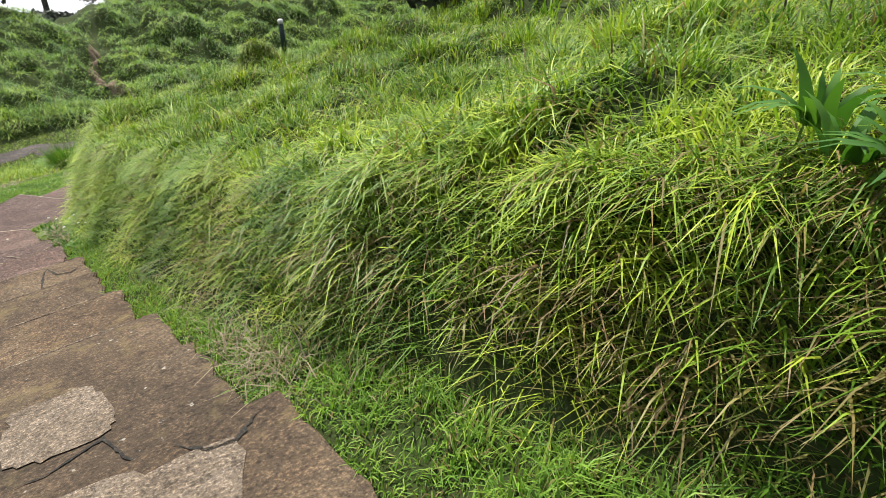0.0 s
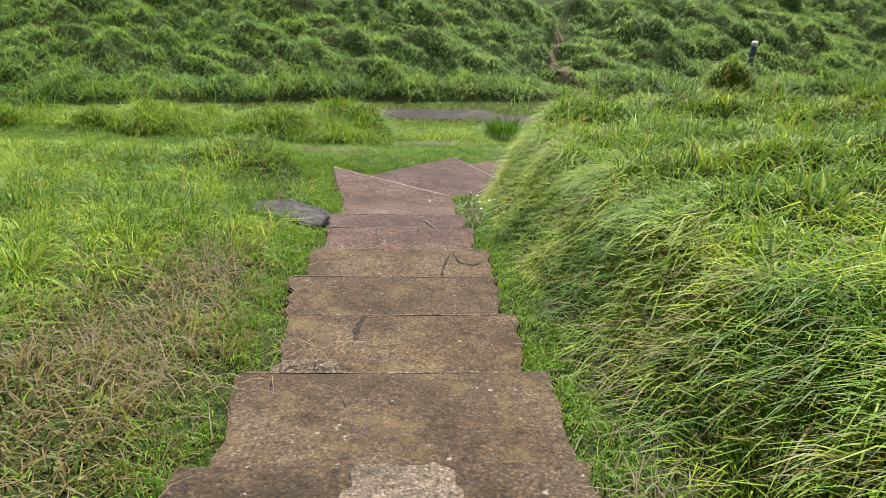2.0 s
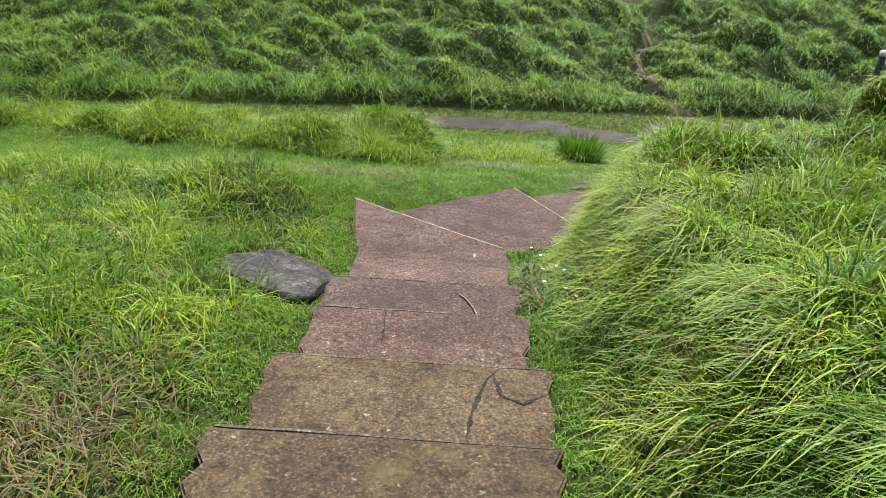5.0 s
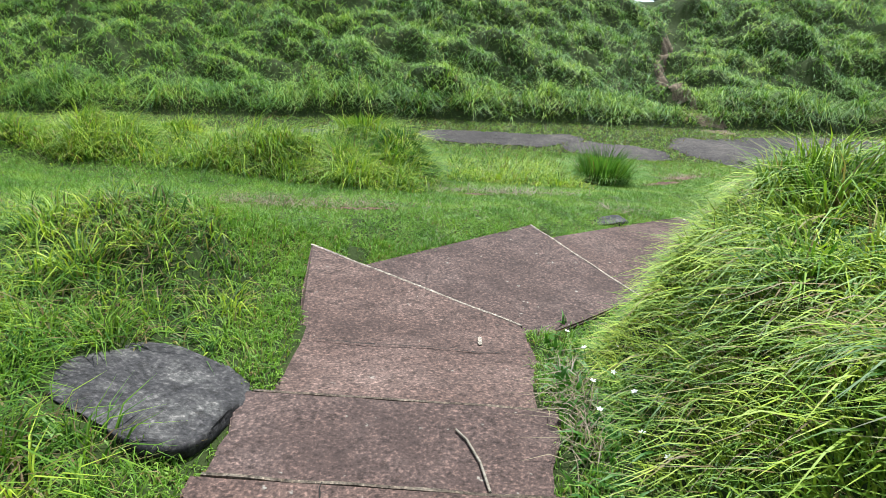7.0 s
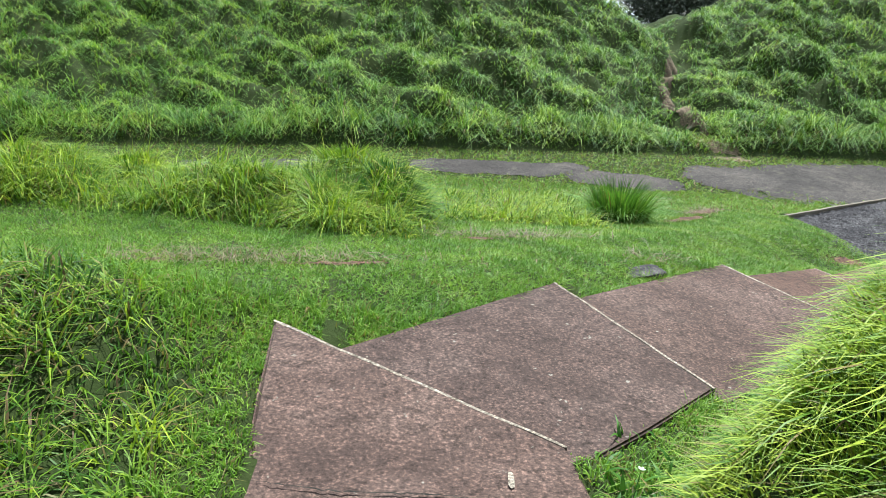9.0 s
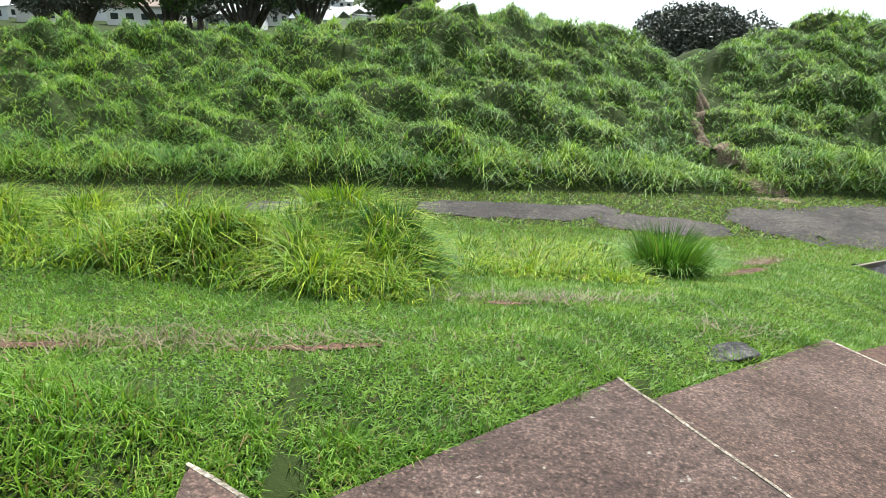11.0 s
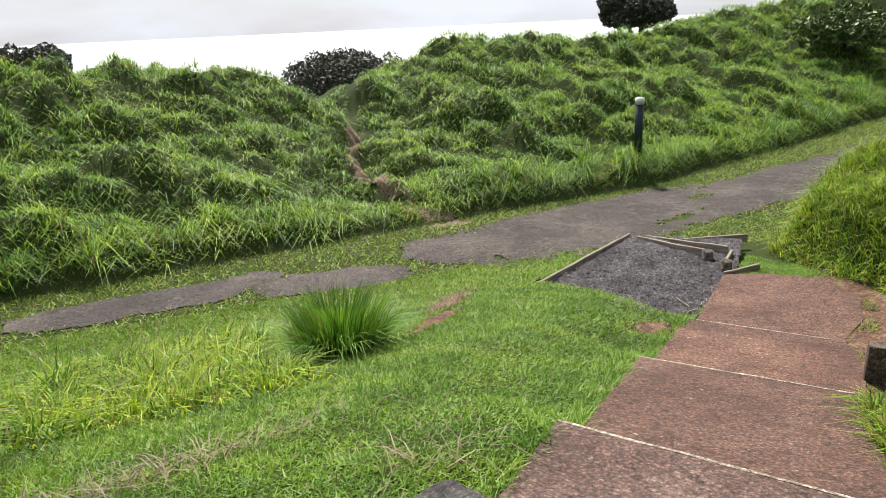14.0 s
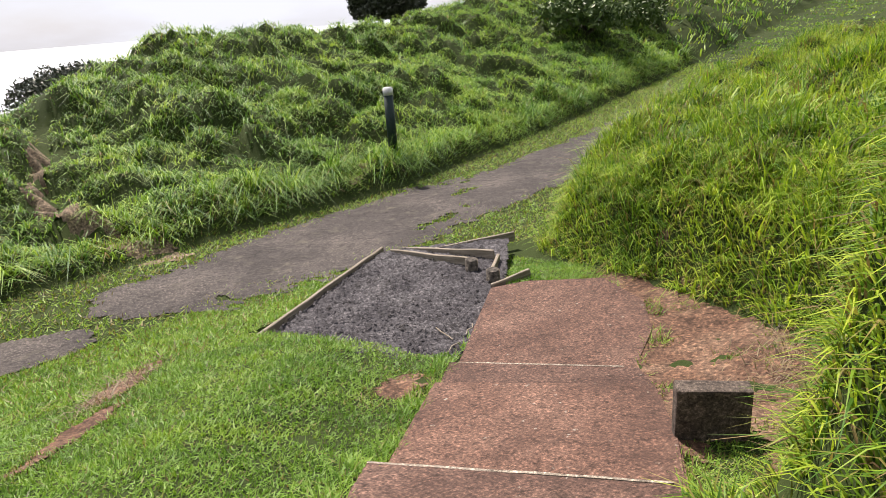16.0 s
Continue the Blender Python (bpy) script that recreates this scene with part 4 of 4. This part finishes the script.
x, y = scatter(740000, -7, 9, -0.5, 8.4, lawn, 23)
h = (0.03 + 0.035 * tussock(x, y, 3.0, 6)) * np.random.default_rng(3).uniform(0.6, 1.4, len(x)) * (1 + 1.5 * (edge_gap(x, y, STEP_ZONE) < 0.12) * tussock(x, y, 5, 2))
tagged(blades("lawn_grass", x, y, land(x, y), h * 0.8, np.full(len(x), 0.0095), np.full(len(x), 0.9), 0.06 + 0.7 * dry_patches(x, y), MAT_LAWN, 4, tone=tussock(x, y, 4, 3), joints=1), "short bright green mown grass", "grass", kind="stuff")
# soft grass along the sides of the steps
x, y, out, tone, vig = clumps(13500, 18, 0.05, -1.2, 3.4, -10.6, 0.4, lambda x, y: off_path(x, y) & ((~long_zone(x, y) & (side(x, y, HILL_TOE) < 0.12)) | ((side(x, y, HILL_TOE) > 0) & (side(x, y, HILL_TOE) < 0.26) & (y < 0))), 28)
r = np.random.default_rng(9)
h = 0.12 * vig * r.uniform(0.4, 1.3, len(x)) * np.clip(0.45 + 2.2 * edge_gap(x, y, STEP_ZONE), 0.4, 1.2)
tagged(blades("edge_grass", x, y, land(x, y), h, np.full(len(x), 0.0085), np.full(len(x), 0.8), 0.12 + 0.7 * dry_patches(x, y), MAT_LAWN, 9, bend=out, tone=tone), "soft green grass growing along the edges of the steps", "grass", kind="stuff")
# verges of the road
x, y = scatter(230000, -9, 26, 6.5, 15.5, lambda x, y: (asphalt(x, y) < 0.02 + 0.22 * np.random.default_rng(78).random(np.shape(x)) ** 2) & (bank_at(x, y) > -4) & (bank_at(x, y) < 0.8) & (side(x, y, HILL_TOE) < 0.1) & (island(x, y) < 0.5) & ~inside(x, y, GRAVEL), 24)
h = 0.06 * np.random.default_rng(4).uniform(0.5, 1.5, len(x)) * (1 + 1.3 * ease(bank_at(x, y), -0.1, 0.5))
tagged(blades("verge_grass", x, y, land(x, y), h, np.full(len(x), 0.019), np.full(len(x), 0.9), np.full(len(x), 0.34), MAT_LAWN, 5, joints=1, tone=0.75 + 0.4 * tussock(x, y, 3, 3)), "short trodden yellow-green turf along the track", "grass", kind="stuff")
# thick tufts where the hillside comes down to the lower flight
def hill_corner(x, y):
    return off_path(x, y) & (np.hypot((x - 5.75) / 0.8, (y - 1.85) / 0.62) < 1)


x, y, out, tone, vig = clumps(900, 30, 0.07, 4.9, 6.7, 0.9, 2.7, hill_corner, 41)
h = 0.19 * vig * np.random.default_rng(15).uniform(0.5, 1.3, len(x))
tagged(blades("corner_grass", x, y, land(x, y) - 0.01, h, np.full(len(x), 0.013), np.full(len(x), 1.0), np.full(len(x), 0.3), MAT_LONG, 19, (-0.1, 0.1), 0.65, bend=out, tone=tone), "drooping yellow-green grass beside the lower steps", "grass", kind="stuff")
# fringe hanging over the uphill side of the straight flight
def fringe(x, y):
    gap = edge_gap(x, y, STEP_ZONE)
    return (gap > -0.01) & (gap < 0.28 + 0.08 * wavy(x, y, 4, 3)) & (x > 1.2)


x, y, out, tone, vig = clumps(1500, 18, 0.05, 1.2, 3.2, -10.6, 0.2, fringe, 43)
h = 0.1 * vig * np.random.default_rng(16).uniform(0.4, 1.3, len(x)) * np.clip(0.6 + 2.0 * edge_gap(x, y, STEP_ZONE), 0.5, 1.2)
tagged(blades("fringe_grass", x, y, land(x, y) + 0.01, h, np.full(len(x), 0.009), np.full(len(x), 0.9), np.full(len(x), 0.2), MAT_LAWN, 21, (-0.2, 0.1), bend=out, tone=tone), "soft green grass fringe along the concrete steps", "grass", kind="stuff")
# the uncut strip
x, y, out, tone, vig = clumps(7400, 26, 0.085, -9, 3.2, 2.1, 7.2, lambda x, y: island(x, y) * (asphalt(x, y) < 0.05), 25)
t = tussock(x, y, 2.6, 3)
h = (0.16 + 0.28 * t * (x < 0.9) + 0.1 * t + 0.12 * (x > 0.8)) * vig * np.random.default_rng(5).uniform(0.5, 1.25, len(x)) * (0.4 + 0.6 * island(x, y))
tagged(blades("uncut_grass", x, y, land(x, y), h, np.full(len(x), 0.015), np.full(len(x), 1.0), np.full(len(x), 0.1), MAT_LONG, 6, bend=out, tone=tone), "uncut tussocky green grass between lawn and track", "grass", kind="stuff")
# the bank
x, y, out, tone, vig = clumps(17500, 30, 0.14, -16, 26, 7, 26, lambda x, y: (bank_at(x, y) > 0.12 + 0.12 * wavy(x, y, 2.2, 4)) & (bank_at(x, y) < 7.4) & (np.abs(side(x, y, TRAIL)) > 0.1 + 0.05 * wavy(x, y, 6, 2)), 26)
t = tussock(x, y, 1.9, 8)
h = (0.15 + 0.2 * t) * vig * np.random.default_rng(6).uniform(0.5, 1.3, len(x)) * (1 + 0.9 * np.exp(-(((bank_at(x, y) - 0.5) / 0.5) ** 2))) * (0.45 + 0.55 * ease(np.abs(side(x, y, TRAIL)), 0.1, 0.6))
tagged(blades("bank_grass", x, y, land(x, y), h, np.full(len(x), 0.017), np.full(len(x), 1.25), np.full(len(x), 0.04), MAT_BANK, 7, (0, -0.45), 0.7, bend=out, tone=tone), "thick dark green tussock grass on the bank beyond the track", "grass", kind="stuff")


def tuft(name, cx, cy, rad, high, n, seed, material, label, wide=0.013, lean=0.35):
    """A clump: upright leaves in the middle, drooping ones round them."""
    r = np.random.default_rng(seed)
    root = empty(name, cx, cy, float(land(cx, cy)), label, "grass clump")
    back = root.matrix_world.inverted()
    for kind, m, lo, hi, k, tilt in (("upright_leaves", n // 2, 0.0, 0.6, 1.0, lean * 0.6), ("drooping_leaves", n - n // 2, 0.4, 1.0, 0.8, lean * 1.7)):
        a, q = r.uniform(0, 6.28, m), rad * np.sqrt(r.uniform(lo, hi, m))
        way = np.stack([np.cos(a), np.sin(a)], -1)
        x, y = cx + q * way[:, 0], cy + q * way[:, 1]
        ob = blades(kind, x, y, land(x, y) - 0.01, high * k * r.uniform(0.55, 1.15, m), np.full(m, wide), np.full(m, tilt), np.full(m, 0.06), material, seed, (0.1, 0), joints=3, bend=way * 1.4, tone=np.clip(r.normal(0.5, 0.2, m), 0, 1))
        ob.parent = root
        ob.matrix_parent_inverse = back
    return root


tuft("rush_clump", 3.05, 5.3, 0.37, 0.64, 1500, 31, MAT_REED, "upright green rush clump at the edge of the lawn", 0.012, 0.45)
tuft("grass_clump", -0.35, 4.55, 0.32, 0.62, 1100, 32, MAT_LONG, "tall grass clump standing above the uncut strip", 0.017, 0.6)
tuft("grass_clump", 0.3, 3.55, 0.36, 0.36, 1100, 33, MAT_WEED, "dark drooping grass clump at the end of the uncut strip", 0.017, 0.55)
tuft("grass_clump", -0.25, 3.3, 0.36, 0.32, 900, 36, MAT_BANK, "green drooping grass clump at the end of the uncut strip", 0.017, 0.55)
tuft("grass_clump", -1.6, 4.3, 0.45, 0.55, 1300, 34, MAT_LONG, "yellow-green drooping grass clump in the uncut strip", 0.014, 0.8)
tuft("grass_clump", -3.2, 4.7, 0.5, 0.55, 1300, 35, MAT_LONG, "yellow-green drooping grass clump in the uncut strip", 0.014, 0.8)


# straw and cut stalks lying on worn places
r = np.random.default_rng(61)
spots = ((-0.6, 1.2, 1.1, 0.16, 12, 420), (1.5, 2.95, 0.9, 0.14, 14, 260), (2.75, 2.42, 0.3, 0.18, 0, 50), (-0.45, -6.1, 0.5, 0.8, 0, 600), (-0.45, -4.6, 0.35, 0.6, 0, 300), (-0.6, -7.6, 0.5, 0.5, 0, 350), (0.5, -5.75, 0.2, 0.05, 0, 60), (1.75, -2.0, 0.08, 0.5, 0, 220), (1.9, -7.6, 0.1, 0.5, 0, 260), (7.5, 2.9, 0.6, 0.3, 20, 260), (2.1, -6.2, 0.15, 1.6, 0, 600), (4.5, 6.4, 0.6, 0.1, 48, 120))
px, py = [], []
for sx, sy, a, b, turn, n in spots:
    u, v = r.normal(0, a * 0.6, n), r.normal(0, b * 0.6, n)
    c, q = math.cos(radians(turn)), math.sin(radians(turn))
    px.append(sx + u * c - v * q)
    py.append(sy + u * q + v * c)
px, py = np.concatenate(px), np.concatenate(py)
n = len(px)
tagged(blades("straw", px, py, np.maximum(land(px, py) + 0.03, np.where(inside(px, py, STEP_ZONE) & (py < -0.2), stair_height(py) + 0.02, -9)), r.uniform(0.05, 0.16, n), np.full(n, 0.007), np.full(n, 1.9), np.full(n, 1.0), MAT_STRAW, 62, (0, 0), 0.45), "dry pale straw stalks lying on worn ground", "straw", kind="stuff")


# broad-leaved weeds and seed stalks on the slope
def dock(x, y, n, long, seed):
    r = np.random.default_rng(seed)
    a = r.uniform(0, 6.28, n)
    ob = blades("dock_plant", x + 0.05 * np.cos(a), y + 0.05 * np.sin(a), land(np.full(n, x), np.full(n, y)) + 0.1, long * r.uniform(0.6, 1.1, n), np.full(n, 0.045), np.full(n, 1.0), np.zeros(n), MAT_WEED, seed, (0, 0), 0.5, joints=4, bend=np.stack([np.cos(a), np.sin(a)], -1) * 1.5)
    return tagged(ob, "broad-leaved green dock weed among the long grass", "weed", "dock weeds")


for n, (wx, wy) in enumerate(((2.75, -9.75), (2.9, -9.6), (3.0, -9.85), (2.7, -9.95))):
    dock(wx, wy, 12, 0.21, 80 + n)
for n, (wx, wy) in enumerate(((4.2, -8.75), (4.5, -8.95), (4.45, -9.25), (4.1, -9.0), (4.75, -9.3))):
    root = empty("seed_stalk", wx, wy, float(land(wx, wy)), "dark dry upright seed stalk above the long grass", "weed stalk", "seed stalks")
    bm = bmesh.new()
    bmesh.ops.create_cone(bm, cap_ends=True, segments=6, radius1=0.006, radius2=0.004, depth=0.75, matrix=pose(0, 0, 0.37))
    part("stalk", bm, MAT_BARK, root)
    bm = bmesh.new()
    bmesh.ops.create_icosphere(bm, subdivisions=3, radius=1.0, matrix=pose(0, 0, 0.85) @ Matrix.Diagonal((0.02, 0.02, 0.15, 1)))
    part("seed_head", rumple(bm, 0.012, 30, n), MAT_BARK, root)


# leafy weeds with small white flowers beside the landing
r = np.random.default_rng(171)
px, py = r.uniform(1.66, 2.05, 420), r.normal(-1.9, 0.5, 420)
tagged(blades("leafy_weeds", px, py, land(px, py), r.uniform(0.06, 0.15, 420), np.full(420, 0.03), np.full(420, 0.9), np.zeros(420), MAT_WEED, 172, (0, 0), 0.5, joints=3), "low dark green leafy weeds beside the steps", "weeds", kind="stuff")
MAT_PETAL = Nodes("white petals").done((0.75, 0.75, 0.7), 0.6)
MAT_STEM = Nodes("green flower stem").done((0.06, 0.14, 0.03), 0.6)
flower = empty("flower", 1.8, -2.2, land(1.8, -2.2), "small white wild flower on a thin green stem", "flower", "white flowers beside the steps")
bm = bmesh.new()
bmesh.ops.create_cone(bm, cap_ends=True, segments=5, radius1=0.002, radius2=0.0015, depth=0.16, matrix=pose(0, 0, 0.08))
part("stem", bm, MAT_STEM, flower)
bm = bmesh.new()
for q in range(5):
    bmesh.ops.create_icosphere(bm, subdivisions=1, radius=1.0, matrix=pose(0, 0, 0.162, 0, 0, q * 72) @ pose(0.008, 0, 0, 0, -18, 0) @ Matrix.Diagonal((0.009, 0.005, 0.002, 1)))
part("petals", bm, MAT_PETAL, flower, "white petals")
rf = random.Random(17)
for q in range(8):
    fx, fy = rf.uniform(1.72, 2.0), rf.uniform(-2.9, -1.2)
    copy_thing(flower, pose(fx, fy, land(fx, fy), rf.uniform(-15, 15), rf.uniform(-15, 15), rf.uniform(0, 360)))


# ---- trees ----
def crown(blobs, count, size, seed):
    """A crown of many small leaf clumps spread over and through uneven lobes."""
    r = np.random.default_rng(seed)
    per = count // len(blobs)
    pts = []
    for bx, by, bz, br in blobs:
        d = r.standard_normal((per, 3))
        d /= np.linalg.norm(d, axis=1, keepdims=True)
        rad = br * (0.55 + 0.45 * r.random(per) ** 0.4)
        rad *= 1 + 0.16 * np.sin(d[:, 0] * 7 + bx) * np.sin(d[:, 2] * 6 + by)
        pts.append(np.array((bx, by, bz)) + d * rad[:, None] * np.array((1, 1, 0.8)))
    p = np.concatenate(pts)
    n = len(p)
    u = r.standard_normal((n, 3))
    u /= np.linalg.norm(u, axis=1, keepdims=True)
    w = np.cross(u, r.standard_normal((n, 3)))
    w /= np.linalg.norm(w, axis=1, keepdims=True)
    s = size * r.uniform(0.5, 1.4, n)[:, None]
    v = np.stack([p - u * s, p + w * s * 0.45, p + u * s, p - w * s * 0.45], 1).reshape(-1, 3)
    return v, np.arange(n * 4).reshape(n, 4)


def limb(bm, a, b, r0, r1, sides=7):
    a, b = Vector(a), Vector(b)
    m = Matrix.Translation((a + b) / 2) @ (b - a).to_track_quat("Z", "Y").to_matrix().to_4x4()
    bmesh.ops.create_cone(bm, cap_ends=True, segments=sides, radius1=r0, radius2=r1, depth=(b - a).length, matrix=m)


def tree(name, x, y, z, high, spread, count, leaf, material, seed, label, trunk=0.35, lobes=9):
    root = empty(name, x, y, z, label, "tree")
    r = random.Random(seed)
    bm = bmesh.new()
    fork = Vector((0, 0, high * trunk))
    limb(bm, (0, 0, -0.5), fork, spread * 0.055, spread * 0.04)
    blobs = []
    for i in range(lobes):
        a = i * 2.4 + r.uniform(-0.4, 0.4)
        q = spread * 0.5 * math.sqrt((i + 0.5) / lobes) * r.uniform(0.6, 0.85)
        c = (q * math.cos(a), q * math.sin(a), high * r.uniform(0.6, 0.8) - q * 0.25)
        blobs.append((*c, spread * r.uniform(0.17, 0.27)))
        limb(bm, fork, c, spread * 0.028, spread * 0.008, 6)
    part("trunk", rumple(bm, spread * 0.006, 1.5), MAT_BARK, root)
    v, f = crown(blobs, count, leaf, seed)
    ob = from_arrays("crown", v, f, material)
    ob.parent = root
    return root


def palm(x, y, z, high, seed):
    root = empty("palm_tree", x, y, z, "dark green feather palm behind the bank", "palm tree")
    bm = bmesh.new()
    limb(bm, (0, 0, -1), (0, 0, high), 0.35, 0.28, 10)
    part("trunk", rumple(bm, 0.03, 3), MAT_BARK, root)
    r = np.random.default_rng(seed)
    vs = []
    for i in range(34):
        a, up = r.uniform(0, 6.28), r.uniform(0.1, 1.35)
        long = r.uniform(2.2, 3.2)
        d = np.array((math.cos(a), math.sin(a)))
        for k in range(26):
            t = (k + 1) / 26
            q = np.array((*(d * long * t * math.cos(up)), high + long * (t * math.sin(up) - 0.5 * t * t)))
            for sgn in (-1, 1):
                side_way = np.array((-d[1] * sgn, d[0] * sgn, -0.35)) * 0.42 * (1 - 0.6 * abs(t - 0.4))
                fw = np.array((*(d * 0.14), 0))
                vs += [q - fw * 0.15, q + fw * 0.25, q + side_way + fw * 1.6]
    ob = from_arrays("crown", np.array(vs), np.arange(len(vs)).reshape(-1, 3), MAT_PALM)
    ob.parent = root


tree("coastal_tree", 24.0, 79, -9.6, 8.3, 14.0, 34000, 0.2, MAT_LEAF, 41, "broad dark evergreen coastal tree beyond the bank", 0.3, 16)
tree("coastal_tree", 33.5, 80, -8.6, 5.6, 7, 5000, 0.22, MAT_LEAF, 42, "dark rounded evergreen tree beyond the bank", 0.3)
tree("coastal_tree", 10.2, 80, -9.5, 6.2, 5.5, 5000, 0.2, MAT_LEAF, 43, "small dark rounded evergreen tree beyond the bank", 0.3)
palm(14.8, 76, -10.4, 4.6, 3)
for i, tx in enumerate((9, 14, 19.5, 25, 30.5)):
    tree("shore_tree", tx, 66 + i % 2 * 3, -13.5, 7.2, 7.0, 5000, 0.2, MAT_LEAF, 90 + i, "dark evergreen tree below the saddle of the bank", 0.3)
for i, (tx, ty, th, ts) in enumerate(((22.5, 16.4, 2.0, 3.0), (26, 17.2, 1.8, 2.6), (30, 18.6, 2.4, 3.4))):
    tree("shrub", tx, ty, float(land(tx, ty)) - 0.3, th * 0.8, ts, 3500, 0.09, MAT_LEAF2, 95 + i, "dense dark green shrub on the bank", 0.03, 8)
tree("hilltop_tree", 20.5, 24.0, -2.2, 5.7, 3.0, 14000, 0.09, MAT_LEAF, 45, "dark dense evergreen tree standing on the crest", 0.12, 10)
tree("hillside_tree", 9.3, 0.1, float(land(9.3, 0.1)), 4.2, 4.8, 14000, 0.12, MAT_LEAF, 46, "dark evergreen tree on the hill behind the grass", 0.2, 12)
for i, (tx, ty, th, ts) in enumerate(((-47, 84, 11, 12), (-36, 82, 13, 13), (-27, 82, 13.5, 12), (-20, 86, 13, 11), (-11, 94, 11, 8), (-7.5, 90, 12, 7), (-62, 100, 9, 8), (-30, 96, 13, 12))):
    tree("town_tree", tx, ty, float(land(tx, ty)), th, ts, 8000, 0.24, MAT_LEAF2 if i % 3 == 1 else MAT_LEAF, 50 + i, "large leafy tree among the houses below the hill", 0.14, 14)


# ---- houses below the hill ----
def house(x, y, z, wide, deep, high, turn, k):
    root = empty("house", x, y, z, "low suburban house with a pale gabled roof", "house", "houses below the hill", turn)
    part("wall", box(wide, deep, high, 0, 1, (0, 0, high / 2)), MAT_WALL[k % 3], root)
    bm = bmesh.new()
    e, rise = 0.5, wide * 0.17
    pts = [(sx * (wide / 2 + e), sy * (deep / 2 + e), high + dz) for dz in (0.02, 0.2) for sx in (-1, 1) for sy in (-1, 1)]
    pts += [(sx * (wide / 2 + e), 0, high + rise + dz) for dz in (0.02, 0.2) for sx in (-1, 1)]
    v = [bm.verts.new(q) for q in pts]
    for q in ((4, 6, 11, 10), (7, 5, 10, 11), (0, 8, 9, 2), (3, 9, 8, 1), (4, 0, 2, 6), (1, 5, 7, 3), (4, 10, 8, 0), (10, 5, 1, 8), (6, 2, 9, 11), (11, 9, 3, 7)):
        bm.faces.new([v[i] for i in q])
    bmesh.ops.recalc_face_normals(bm, faces=bm.faces)
    part("roof", bm, MAT_ROOF[k % 4], root)
    n = max(2, int(wide / 3))
    for i in range(n):
        wx = (i + 0.5) / n * wide - wide / 2
        win = part("window", box(1.5, 0.1, 1.2, 0.02, 1, (wx, -deep / 2 - 0.02, high * 0.55)), MAT_GLASS, root)


rh = random.Random(7)
k, hy = 0, 150.0
while hy < 720:
    hx = -0.04 * hy - 7
    while hx > -0.8 * hy - 12:
        if rh.random() > 0.12:
            px, py = hx + rh.uniform(-2, 2), hy + rh.uniform(-4, 4)
            house(px, py, float(land(px, py)) - 0.3, rh.uniform(8, 13), rh.uniform(7, 9), rh.uniform(2.7, 5.2), rh.choice((-20, 10, 70, 100)) + rh.uniform(-8, 8), k)
            k += 1
        hx -= 14 + hy * 0.03
    hy *= 1.13
for i in range(26):
    ty = 140 * 1.045 ** i
    tx = -ty * rh.uniform(0.09, 0.75)
    tree("town_tree", tx, ty, float(land(tx, ty)), rh.uniform(7, 11), rh.uniform(9, 14), 1500, 0.45, MAT_LEAF2 if i % 2 else MAT_LEAF, 150 + i, "leafy tree among the houses far below the hill", 0.25)
